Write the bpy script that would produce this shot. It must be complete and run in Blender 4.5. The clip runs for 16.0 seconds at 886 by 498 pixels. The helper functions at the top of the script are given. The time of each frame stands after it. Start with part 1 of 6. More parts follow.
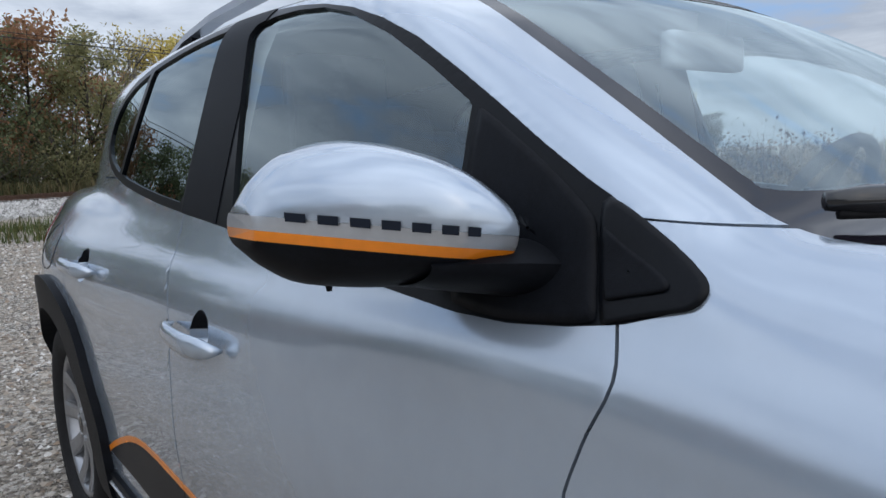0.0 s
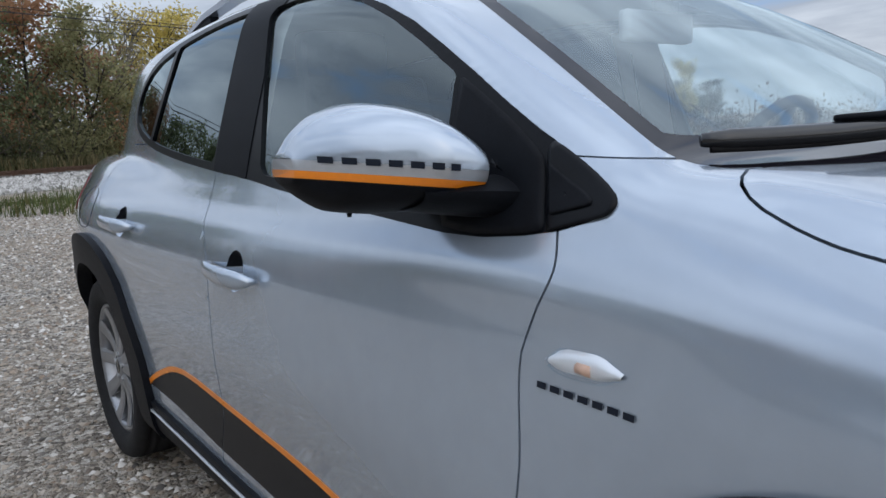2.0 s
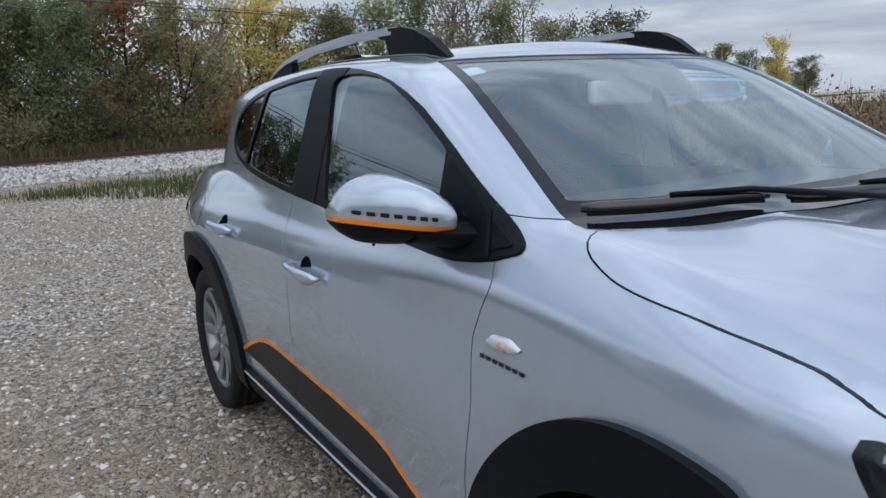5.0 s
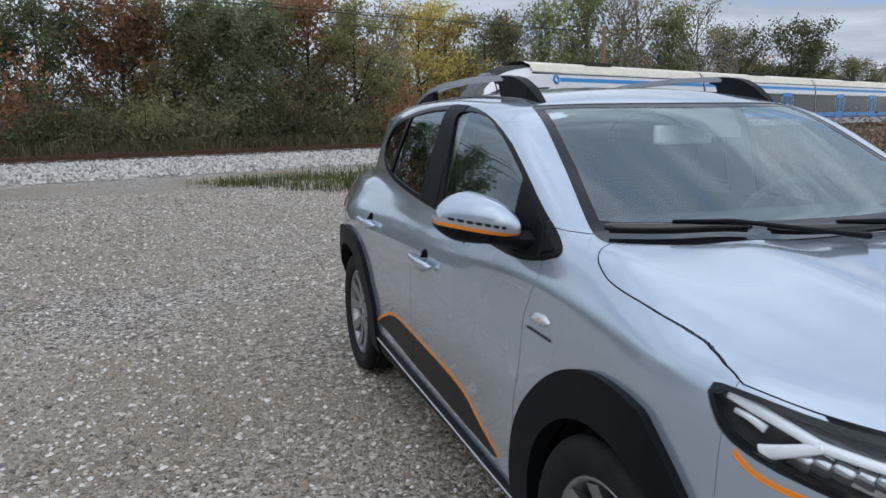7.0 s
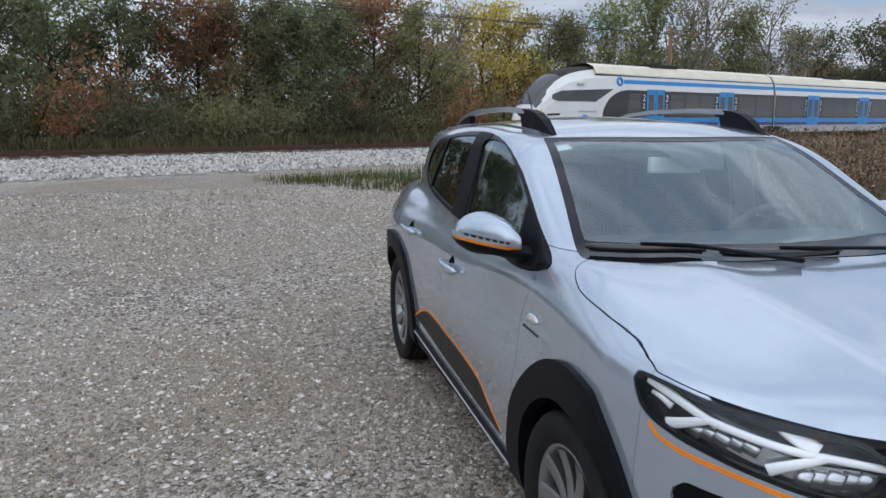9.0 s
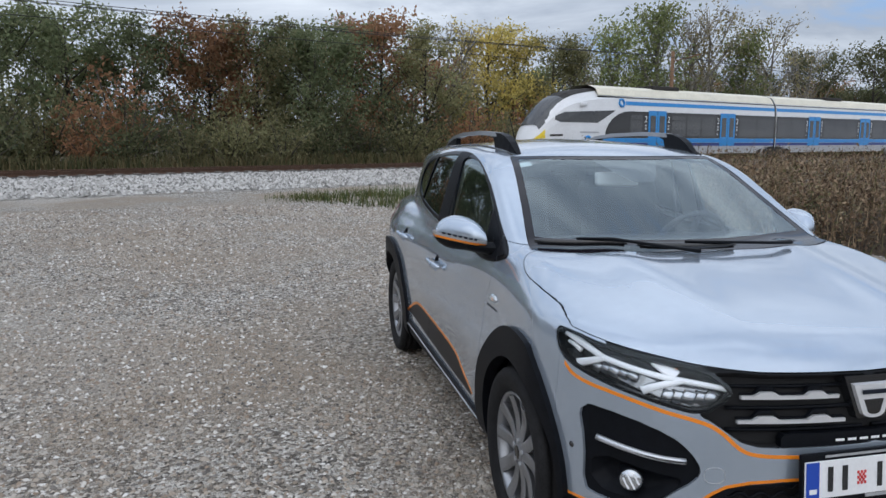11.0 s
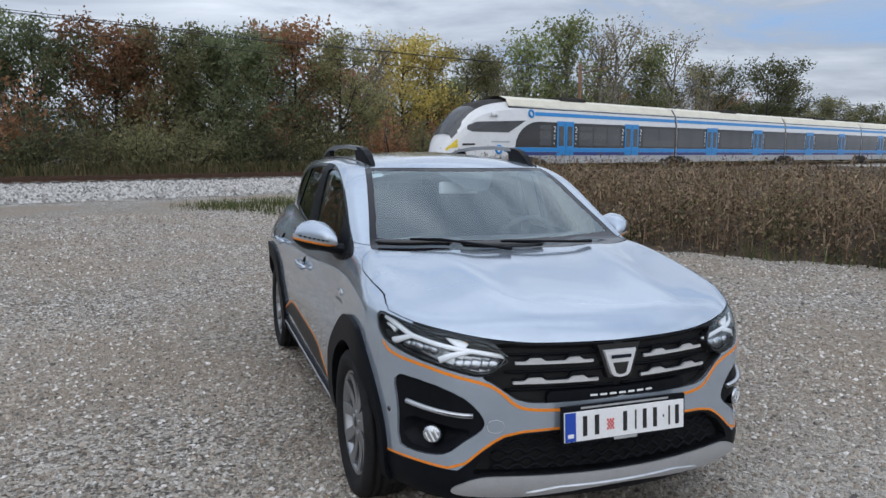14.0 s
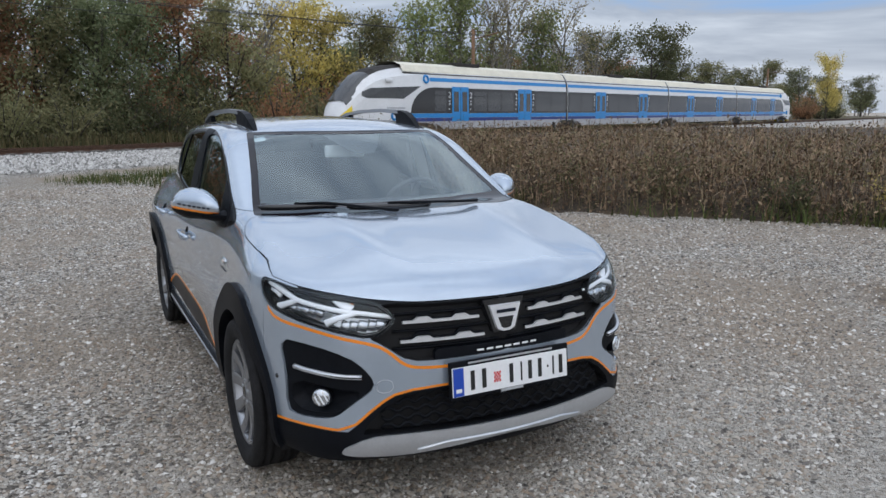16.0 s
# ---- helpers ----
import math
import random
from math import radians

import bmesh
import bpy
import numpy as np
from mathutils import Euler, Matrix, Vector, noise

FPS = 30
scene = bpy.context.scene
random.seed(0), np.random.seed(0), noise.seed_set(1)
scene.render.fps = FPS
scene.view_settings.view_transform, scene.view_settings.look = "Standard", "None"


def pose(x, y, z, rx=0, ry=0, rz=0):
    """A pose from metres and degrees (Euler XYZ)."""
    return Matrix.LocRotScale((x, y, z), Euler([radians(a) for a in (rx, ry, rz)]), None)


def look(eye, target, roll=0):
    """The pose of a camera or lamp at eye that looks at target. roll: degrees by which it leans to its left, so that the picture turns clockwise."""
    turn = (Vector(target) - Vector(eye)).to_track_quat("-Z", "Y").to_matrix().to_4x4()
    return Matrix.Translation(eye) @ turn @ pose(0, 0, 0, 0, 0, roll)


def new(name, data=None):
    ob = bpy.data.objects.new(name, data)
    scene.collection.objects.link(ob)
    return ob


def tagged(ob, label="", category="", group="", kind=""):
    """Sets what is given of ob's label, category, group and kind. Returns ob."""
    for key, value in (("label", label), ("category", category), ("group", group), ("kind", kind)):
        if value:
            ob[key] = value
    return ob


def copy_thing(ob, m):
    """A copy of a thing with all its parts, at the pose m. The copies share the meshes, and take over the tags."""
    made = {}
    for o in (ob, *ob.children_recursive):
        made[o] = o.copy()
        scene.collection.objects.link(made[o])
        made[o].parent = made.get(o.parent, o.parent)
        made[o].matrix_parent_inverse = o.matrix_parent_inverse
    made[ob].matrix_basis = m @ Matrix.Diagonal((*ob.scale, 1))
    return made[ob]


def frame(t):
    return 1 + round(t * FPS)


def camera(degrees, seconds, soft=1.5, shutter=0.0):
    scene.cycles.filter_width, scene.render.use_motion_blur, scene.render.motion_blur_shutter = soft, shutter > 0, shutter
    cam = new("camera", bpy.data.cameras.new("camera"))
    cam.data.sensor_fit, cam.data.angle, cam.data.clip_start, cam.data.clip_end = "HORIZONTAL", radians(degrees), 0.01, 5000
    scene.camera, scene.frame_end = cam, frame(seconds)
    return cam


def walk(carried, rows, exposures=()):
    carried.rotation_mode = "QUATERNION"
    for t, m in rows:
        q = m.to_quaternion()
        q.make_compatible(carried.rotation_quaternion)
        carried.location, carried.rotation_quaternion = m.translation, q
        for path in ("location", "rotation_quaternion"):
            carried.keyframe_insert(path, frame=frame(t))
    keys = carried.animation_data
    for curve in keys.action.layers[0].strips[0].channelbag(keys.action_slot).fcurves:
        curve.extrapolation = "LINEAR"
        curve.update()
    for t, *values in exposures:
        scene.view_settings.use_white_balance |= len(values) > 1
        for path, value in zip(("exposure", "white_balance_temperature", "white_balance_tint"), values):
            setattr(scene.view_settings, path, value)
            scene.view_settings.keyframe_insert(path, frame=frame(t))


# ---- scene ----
cam = camera(62.0, 16.0)
PATH = [
    (0, (-1.286, -1.196, 1.129), (-0.086, 0.384, 0.879), -2.0),
    (0.5, (-1.347, -1.239, 1.116), (-0.147, 0.338, 0.844), -1.9),
    (1, (-1.402, -1.306, 1.122), (-0.208, 0.269, 0.817), -1.9),
    (1.5, (-1.428, -1.378, 1.114), (-0.239, 0.198, 0.797), -2.4),
    (2, (-1.438, -1.412, 1.111), (-0.248, 0.161, 0.784), -2.7),
    (2.5, (-1.448, -1.447, 1.119), (-0.26, 0.126, 0.783), -2.8),
    (3, (-1.482, -1.537, 1.156), (-0.313, 0.05, 0.814), -2.7),
    (5.3, (-1.617, -2.055, 1.284), (-0.662, -0.337, 0.913), -2.2),
    (5.5, (-1.622, -2.127, 1.288), (-0.714, -0.383, 0.921), -1.5),
    (6, (-1.637, -2.284, 1.33), (-0.829, -0.491, 0.963), -1.1),
    (6.5, (-1.671, -2.425, 1.355), (-0.942, -0.597, 0.997), -0.5),
    (7, (-1.693, -2.585, 1.368), (-1.057, -0.721, 1.019), -0.7),
    (7.5, (-1.667, -2.694, 1.396), (-1.106, -0.807, 1.043), -0.9),
    (8, (-1.635, -2.829, 1.427), (-1.13, -0.928, 1.064), -0.7),
    (8.2, (-1.66, -2.866, 1.445), (-1.158, -0.966, 1.077), -0.3),
    (10.5, (-1.721, -3.6, 1.513), (-1.262, -1.679, 1.202), 0.4),
    (11, (-1.746, -3.755, 1.506), (-1.284, -1.833, 1.204), 0.3),
    (11.5, (-1.744, -3.948, 1.523), (-1.276, -2.026, 1.228), 0.2),
    (12, (-1.658, -4.121, 1.527), (-1.186, -2.199, 1.238), 0.2),
    (12.5, (-1.614, -4.258, 1.543), (-1.135, -2.338, 1.252), 0.2),
    (13, (-1.6, -4.298, 1.546), (-1.102, -2.382, 1.264), 0.6),
    (13.5, (-1.571, -4.313, 1.546), (-0.994, -2.418, 1.271), 0.8),
    (14, (-1.544, -4.318, 1.542), (-0.878, -2.453, 1.263), 0.6),
    (14.5, (-1.523, -4.328, 1.532), (-0.799, -2.486, 1.24), 0.5),
    (15, (-1.503, -4.333, 1.523), (-0.715, -2.522, 1.208), 0.1),
    (15.5, (-1.488, -4.344, 1.519), (-0.627, -2.571, 1.179), -0.1),
    (16, (-1.482, -4.335, 1.512), (-0.576, -2.59, 1.148), -0.2),
]
walk(cam, [(t, look(eye, target, roll)) for t, eye, target, roll in PATH])

# ---- light ----
world = bpy.data.worlds.new("overcast_sky")
scene.world = world
world.use_nodes = True
wn, wl = world.node_tree.nodes, world.node_tree.links
wn.clear()
SUN_EL, SUN_ROT = radians(38), radians(200)
sky = wn.new("ShaderNodeTexSky")
sky.sky_type, sky.sun_disc, sky.sun_elevation, sky.sun_rotation = "NISHITA", False, SUN_EL, SUN_ROT
sky.dust_density, sky.air_density = 3.0, 1.2
coord = wn.new("ShaderNodeTexCoord")
stretch = wn.new("ShaderNodeMapping")
stretch.inputs["Scale"].default_value = (1.6, 1.6, 7.0)
clouds = wn.new("ShaderNodeTexNoise")
clouds.inputs["Scale"].default_value, clouds.inputs["Detail"].default_value, clouds.inputs["Roughness"].default_value = 1.6, 7.0, .58
clouds.inputs["Distortion"].default_value = .5
ramp = wn.new("ShaderNodeValToRGB")
ramp.color_ramp.elements[0].position, ramp.color_ramp.elements[0].color = .40, (3.75, 4.3, 5.35, 1)
ramp.color_ramp.elements[1].position, ramp.color_ramp.elements[1].color = .66, (7.3, 7.95, 9.0, 1)
gap_ = ramp.color_ramp.elements.new(.29)
gap_.color = (2.6, 4.2, 7.0, 1)
cover = wn.new("ShaderNodeMix")
cover.data_type = "RGBA"
cover.inputs[0].default_value = .9
back = wn.new("ShaderNodeBackground")
back.inputs["Strength"].default_value = .105
wout = wn.new("ShaderNodeOutputWorld")
wl.new(coord.outputs["Generated"], stretch.inputs["Vector"])
wl.new(stretch.outputs["Vector"], clouds.inputs["Vector"])
wl.new(clouds.outputs[0], ramp.inputs["Fac"])
wl.new(sky.outputs["Color"], cover.inputs[6])
wl.new(ramp.outputs["Color"], cover.inputs[7])
sep = wn.new("ShaderNodeSeparateXYZ")
rise = wn.new("ShaderNodeMapRange")
rise.inputs["From Min"].default_value, rise.inputs["From Max"].default_value = .05, .9
rise.inputs["To Min"].default_value, rise.inputs["To Max"].default_value = 1.0, 1.9
grow = wn.new("ShaderNodeVectorMath")
grow.operation = "SCALE"
wl.new(coord.outputs["Generated"], sep.inputs[0])
wl.new(sep.outputs["Z"], rise.inputs["Value"])
wl.new(cover.outputs[2], grow.inputs[0])
wl.new(rise.outputs[0], grow.inputs["Scale"])
wl.new(grow.outputs[0], back.inputs["Color"])
wl.new(back.outputs["Background"], wout.inputs["Surface"])
sun = new("sun", bpy.data.lights.new("sun", "SUN"))
sun.data.energy, sun.data.angle, sun.data.color = .7, radians(110), (1.0, .97, .93)
sun.matrix_world = look((0, 0, 30), (-30 * math.cos(SUN_EL) * math.sin(SUN_ROT), -30 * math.cos(SUN_EL) * math.cos(SUN_ROT), 30 - 30 * math.sin(SUN_EL)))


# ---- materials ----
def material(name, color, rough=.5, metal=0.0, coat=0.0, vary=0.0, scale=40.0, bump=0.0, bump_scale=200.0, second=None, alpha=None, spec=.5):
    """A node material: base colour, a second one mixed in by noise at two scales, fine bump."""
    m = bpy.data.materials.new(name)
    m.use_nodes = True
    nt = m.node_tree
    b = nt.nodes["Principled BSDF"]
    b.inputs["Base Color"].default_value = (*color, 1)
    b.inputs["Roughness"].default_value = rough
    b.inputs["Metallic"].default_value = metal
    b.inputs["Coat Weight"].default_value = coat
    b.inputs["Coat Roughness"].default_value = .03
    b.inputs["Specular IOR Level"].default_value = spec
    co = nt.nodes.new("ShaderNodeTexCoord")
    if vary or second:
        n1, n2 = nt.nodes.new("ShaderNodeTexNoise"), nt.nodes.new("ShaderNodeTexNoise")
        n1.inputs["Scale"].default_value, n2.inputs["Scale"].default_value = scale, scale * 7.3
        n1.inputs["Detail"].default_value = n2.inputs["Detail"].default_value = 4
        add = nt.nodes.new("ShaderNodeMath")
        add.operation = "ADD"
        rm = nt.nodes.new("ShaderNodeMapRange")
        rm.inputs["From Min"].default_value, rm.inputs["From Max"].default_value = .75, 1.25
        mx = nt.nodes.new("ShaderNodeMix")
        mx.data_type = "RGBA"
        mx.inputs[6].default_value = (*[c * (1 - vary) for c in color], 1)
        mx.inputs[7].default_value = (*(second or [min(1, c * (1 + vary)) for c in color]), 1)
        for n in (n1, n2):
            nt.links.new(co.outputs["Object"], n.inputs["Vector"])
        nt.links.new(n1.outputs[0], add.inputs[0])
        nt.links.new(n2.outputs[0], add.inputs[1])
        nt.links.new(add.outputs[0], rm.inputs["Value"])
        nt.links.new(rm.outputs[0], mx.inputs[0])
        nt.links.new(mx.outputs[2], b.inputs["Base Color"])
    if bump:
        n3, bp = nt.nodes.new("ShaderNodeTexNoise"), nt.nodes.new("ShaderNodeBump")
        n3.inputs["Scale"].default_value, n3.inputs["Detail"].default_value = bump_scale, 3
        bp.inputs["Strength"].default_value, bp.inputs["Distance"].default_value = bump, .002
        nt.links.new(co.outputs["Object"], n3.inputs["Vector"])
        nt.links.new(n3.outputs[0], bp.inputs["Height"])
        nt.links.new(bp.outputs[0], b.inputs["Normal"])
    return m


PAINT = material("silver_paint", (.425, .495, .58), .20, .60, 1.0, .03, 3.0, .004, 900)
PAINT.node_tree.nodes["Principled BSDF"].inputs["Coat IOR"].default_value = 1.65
PAINT.node_tree.nodes["Principled BSDF"].inputs["Coat Roughness"].default_value = .01
PLASTIC = material("black_plastic", (.005, .006, .0085), .48, 0, 0, .25, 30, .15, 700, spec=.11)
GLOSS = material("black_gloss", (.012, .013, .015), .12, 0, .5, .1, 20)
TRIM = material("black_trim", (.004, .005, .007), .3, 0, 0, .15, 25, .03, 400, spec=.15)
DARK = material("dark_gap", (.006, .006, .007), .8)
RUBBER = material("rubber", (.014, .014, .015), .75, 0, 0, .35, 25, .3, 300, spec=.2)
ORANGE = material("orange_paint", (.83, .24, .012), .33, 0, .4, .04, 20)
ALLOY = material("alloy_silver", (.30, .31, .33), .32, .8, .2, .06, 15, .02, 500)
CHROME = material("chrome", (.86, .87, .88), .1, 1.0)
BRIGHT = material("bright_bar", (.80, .81, .83), .28, .55, .2, .03, 12)
SATIN = material("satin_silver", (.56, .58, .61), .33, .7, .2, .05, 12)
PRINTED = material("printed_glass_edge", (.010, .009, .013), .06, 0, 0, .1, 20, spec=.3)
STICKER = material("charcoal_film", (.013, .013, .015), .4, 0, 0, .12, 30, .05, 500, spec=.2)
INTERIOR = material("dark_interior", (.045, .047, .052), .75, 0, 0, .3, 12, .3, 250)
SEAT = material("grey_fabric", (.06, .062, .07), .9, 0, 0, .3, 30, .5, 500)
WHITE = material("white_plastic", (.78, .79, .8), .4, 0, 0, .04, 12)
LETTER = material("dark_letter", (.012, .016, .026), .4, spec=.15)
def spline(ks, t):
    """Smooth curve through knots (t, v), by monotone cubic steps."""
    kt, kv = np.array([k[0] for k in ks], float), np.array([k[1] for k in ks], float)
    h = np.diff(kt)
    d = np.diff(kv) / h
    m = np.r_[d[0], np.where(d[:-1] * d[1:] > 0, 2 * d[:-1] * d[1:] / (d[:-1] + d[1:] + 1e-12), 0), d[-1]]
    t = np.clip(t, kt[0], kt[-1])
    i = np.clip(np.searchsorted(kt, t) - 1, 0, len(h) - 1)
    u = (t - kt[i]) / h[i]
    return (kv[i] * (1 + 2 * u) * (1 - u) ** 2 + m[i] * h[i] * u * (1 - u) ** 2
            + kv[i + 1] * u * u * (3 - 2 * u) + m[i + 1] * h[i] * u * u * (u - 1))


def smax(a, b, k):
    h = np.maximum(k - np.abs(a - b), 0) / k
    return np.maximum(a, b) + h * h * k / 4


WIDE = ((-2.1, .79), (-1.75, .835), (-1.3, .875), (-.9, .872), (-.3, .875), (.5, .885), (1.3, .892), (1.75, .85), (2.1, .75))
TUMBLE = ((.15, .07), (.3, .022), (.45, .006), (.58, 0), (.72, .008), (.82, .02), (.9, .040), (.97, .078), (1.04, .115), (1.15, .20))
HOOD = ((-2.1, .76), (-2.0, .835), (-1.93, .878), (-1.8, .922), (-1.6, .972), (-1.3, 1.03), (-1.0, 1.07), (-.8, 1.085), (0, 1.06), (1.2, 1.10), (2.1, 1.08))
HOOD_DROP = ((-2.1, .03), (-1.8, .06), (-1.5, .055), (-1.0, .025), (-.6, .04), (2.1, .04))
NOSE = ((.15, -1.93), (.24, -2.01), (.32, -2.035), (.45, -2.03), (.6, -2.025), (.7, -2.015), (.8, -1.998), (.9, -1.95), (1.2, -1.6))
GREEN_WIDE = ((-1.1, .755), (-.85, .772), (-.3, .79), (.25, .797), (.8, .785), (1.2, .757), (1.45, .728), (1.7, .655), (2.0, .53))
ROOF = ((-.6, 1.40), (-.3, 1.447), (0, 1.478), (.5, 1.495), (1.0, 1.482), (1.5, 1.45), (2.0, 1.40))


def lower_body(x, y, z):
    a = np.abs(x)
    side = a - (spline(WIDE, y) - spline(TUMBLE, z))
    haunch = np.exp(-((y - 1.3) / .45) ** 2) * np.exp(-((z - .86) / .16) ** 2)
    front_wing = np.exp(-((y + 1.3) / .4) ** 2) * np.exp(-((z - .86) / .15) ** 2)
    scallop = np.exp(-((y - .1) / .75) ** 4) * np.exp(-((z - .47) / .12) ** 2)
    up = np.clip((z - .50) / .33, 0, 1)
    down = np.clip((z - .85) / .12, 0, 1)
    back_in, low_in = np.clip((y - 1.55) / .3, 0, 1), np.clip((.64 - z) / .16, 0, 1)
    tuck = back_in * back_in * (3 - 2 * back_in) * low_in * low_in * (3 - 2 * low_in)
    lean = up * up * (3 - 2 * up) * (1 - down * down * (3 - 2 * down)) * np.exp(-((y + .75) / .5) ** 2)
    side = side - .035 * haunch - .012 * front_wing + .014 * scallop + .020 * lean + .075 * tuck
    ridge = .010 * np.exp(-((a - .40 - .06 * (y + 1)) / .10) ** 2) * np.exp(-((y + 1.35) / .5) ** 4)
    top = z - (spline(HOOD, y) - spline(HOOD_DROP, y) * (a / .75) ** 2.6 + ridge)
    nose = spline(NOSE, z) + .30 * a * a + 4.0 * np.maximum(a - .6, 0) ** 2 - y
    tail = y - (2.03 - .06 * a * a - 1.2 * np.maximum(a - .6, 0) ** 2)
    f = smax(smax(side, top, .06), smax(nose, tail, .02), .10)
    return smax(f, .21 - z, .06)


def greenhouse(x, y, z):
    a = np.abs(x)
    side = (a - (spline(GREEN_WIDE, y) - .24 * np.maximum(z - 1.0, -.02) - .12 * np.maximum(z - 1.0, 0) ** 2)) * .96
    screen = (z - (1.062 + .53 * (y + 1.02 - .3 * a * a))) * .88
    roof = z - (spline(ROOF, y) - .14 * a * a)
    back = (y - 1.98 + .78 * (z - 1.0) + .08 * a * a) * .84
    f = smax(smax(side, smax(screen, back, .02), .05), roof, .07)
    return np.maximum(f, .93 - z)


def car_field(x, y, z):
    low, up = lower_body(x, y, z), greenhouse(x, y, z)
    return -smax(-low, -up, .02)


# ---- the car's skin ----
def shell():
    """The whole skin as one triangle mesh, by rays from the car's spine to the skin."""
    xs, ys, zs = np.linspace(-.95, .95, 77), np.linspace(-2.15, 2.15, 217), np.linspace(.1, 1.6, 77)
    nx, ny, nz = len(xs), len(ys), len(zs)
    quads = []

    def sheet(a, b, f, flip):
        i, j = np.meshgrid(np.arange(a - 1), np.arange(b - 1), indexing="ij")
        c = [f(i, j), f(i + 1, j), f(i + 1, j + 1), f(i, j + 1)]
        c = [np.stack([np.broadcast_to(k, i.shape) for k in p], -1).reshape(-1, 3) for p in c]
        quads.append(np.stack(c[::-1] if flip else c, 1))

    sheet(ny, nz, lambda i, j: (0, i, j), True)
    sheet(ny, nz, lambda i, j: (nx - 1, i, j), False)
    sheet(nx, ny, lambda i, j: (i, j, nz - 1), False)
    sheet(nx, ny, lambda i, j: (i, j, 0), True)
    sheet(nx, nz, lambda i, j: (i, 0, j), False)
    sheet(nx, nz, lambda i, j: (i, ny - 1, j), True)
    q = np.concatenate(quads).reshape(-1, 3)
    key, back_to = np.unique(q, axis=0, return_inverse=True)
    back_to = back_to.reshape(-1, 4)
    box = np.stack([xs[key[:, 0]], ys[key[:, 1]], zs[key[:, 2]]], 1)
    o = np.stack([np.clip(box[:, 0], -.25, .25), np.clip(box[:, 1], -1.35, 1.45), np.clip(box[:, 2], .5, .88)], 1)
    d = box - o
    lo, hi = np.zeros(len(o)), np.full(len(o), 1.3)
    found = np.zeros(len(o), bool)
    for s in np.linspace(.05, 1.3, 50):
        p = o + d * s
        out = (car_field(*p.T) > 0) & ~found
        hi[out], found = s, found | out
        lo[~found] = s
    for _ in range(18):
        m = (lo + hi) / 2
        inside = car_field(*(o + d * m[:, None]).T) < 0
        lo, hi = np.where(inside, m, lo), np.where(inside, hi, m)
    v = o + d * lo[:, None]
    t = np.concatenate([back_to[:, [0, 1, 2]], back_to[:, [0, 2, 3]]])
    return v, t


def normals(v):
    e = 2e-3
    g = np.stack([car_field(*(v + e * k).T) - car_field(*(v - e * k).T) for k in np.eye(3)], 1)
    return g / (np.linalg.norm(g, axis=1, keepdims=True) + 1e-12)


def cut(m, f, apart=True):
    """Splits a triangle mesh along f(v) = 0: the part with f < 0, and the rest; or only adds the edge, with both in one."""
    v, t = m
    if len(t) == 0:
        return (m, m) if apart else m
    d = f(v)
    d = np.where(np.abs(d) < 1e-7, 1e-7, d)
    s = d[t] < 0
    n = s.sum(1)
    mixed = (n == 1) | (n == 2)
    tm, sm, lone_in = t[mixed], s[mixed], (n[mixed] == 1)
    ins, outs = [t[n == 3]], [t[n == 0]]
    if len(tm):
        k = np.argmax(sm == lone_in[:, None], 1)
        r = np.arange(len(tm))
        a, b, c = tm[r, k], tm[r, (k + 1) % 3], tm[r, (k + 2) % 3]
        e = np.sort(np.concatenate([np.stack([a, b], 1), np.stack([a, c], 1)]), 1)
        ue, inv = np.unique(e, axis=0, return_inverse=True)
        inv = inv.reshape(-1)
        w = (d[ue[:, 0]] / (d[ue[:, 0]] - d[ue[:, 1]]))[:, None]
        fresh = v[ue[:, 0]] * (1 - w) + v[ue[:, 1]] * w
        ab, ac = len(v) + inv[: len(tm)], len(v) + inv[len(tm):]
        v = np.concatenate([v, fresh])
        tip = np.stack([a, ab, ac], 1)
        base = np.concatenate([np.stack([ab, b, c], 1), np.stack([ab, c, ac], 1)])
        two = np.concatenate([lone_in, lone_in])
        ins += [tip[lone_in], base[~two]]
        outs += [tip[~lone_in], base[two]]

    if not apart:
        return v, np.concatenate(ins + outs)

    def tidy(parts):
        q = np.concatenate(parts)
        used, back_to = np.unique(q, return_inverse=True)
        return v[used], back_to.reshape(-1, 3)

    return tidy(ins), tidy(outs)


def near_line(u, w, pts, closed=False):
    """The distance from points (u, w) to a line of points."""
    best = np.full(np.shape(u), 9.0)
    ends = list(zip(pts, pts[1:] + pts[:1] if closed else pts[1:]))
    for (a, b), (c, d) in ends:
        k = np.clip(((u - a) * (c - a) + (w - b) * (d - b)) / ((c - a) ** 2 + (d - b) ** 2 + 1e-12), 0, 1)
        best = np.minimum(best, np.hypot(u - a - k * (c - a), w - b - k * (d - b)))
    return best


def in_shape(u, w, pts):
    """The distance to a closed outline, below zero inside."""
    inside = np.zeros(np.shape(u), bool)
    for (a, b), (c, d) in zip(pts, pts[1:] + pts[:1]):
        if b != d:
            inside ^= ((b > w) != (d > w)) & (u < (c - a) * (w - b) / (d - b) + a)
    return np.where(inside, -1, 1) * near_line(u, w, pts, True)


def softened(pts, rounds=2, closed=True):
    """An outline with its corners rounded off."""
    for _ in range(rounds):
        out = []
        for (a, b), (c, d) in zip(pts, pts[1:] + pts[:1] if closed else pts[1:]):
            out += [(.75 * a + .25 * c, .75 * b + .25 * d), (.25 * a + .75 * c, .25 * b + .75 * d)]
        pts = out if closed else [pts[0]] + out + [pts[-1]]
    return pts


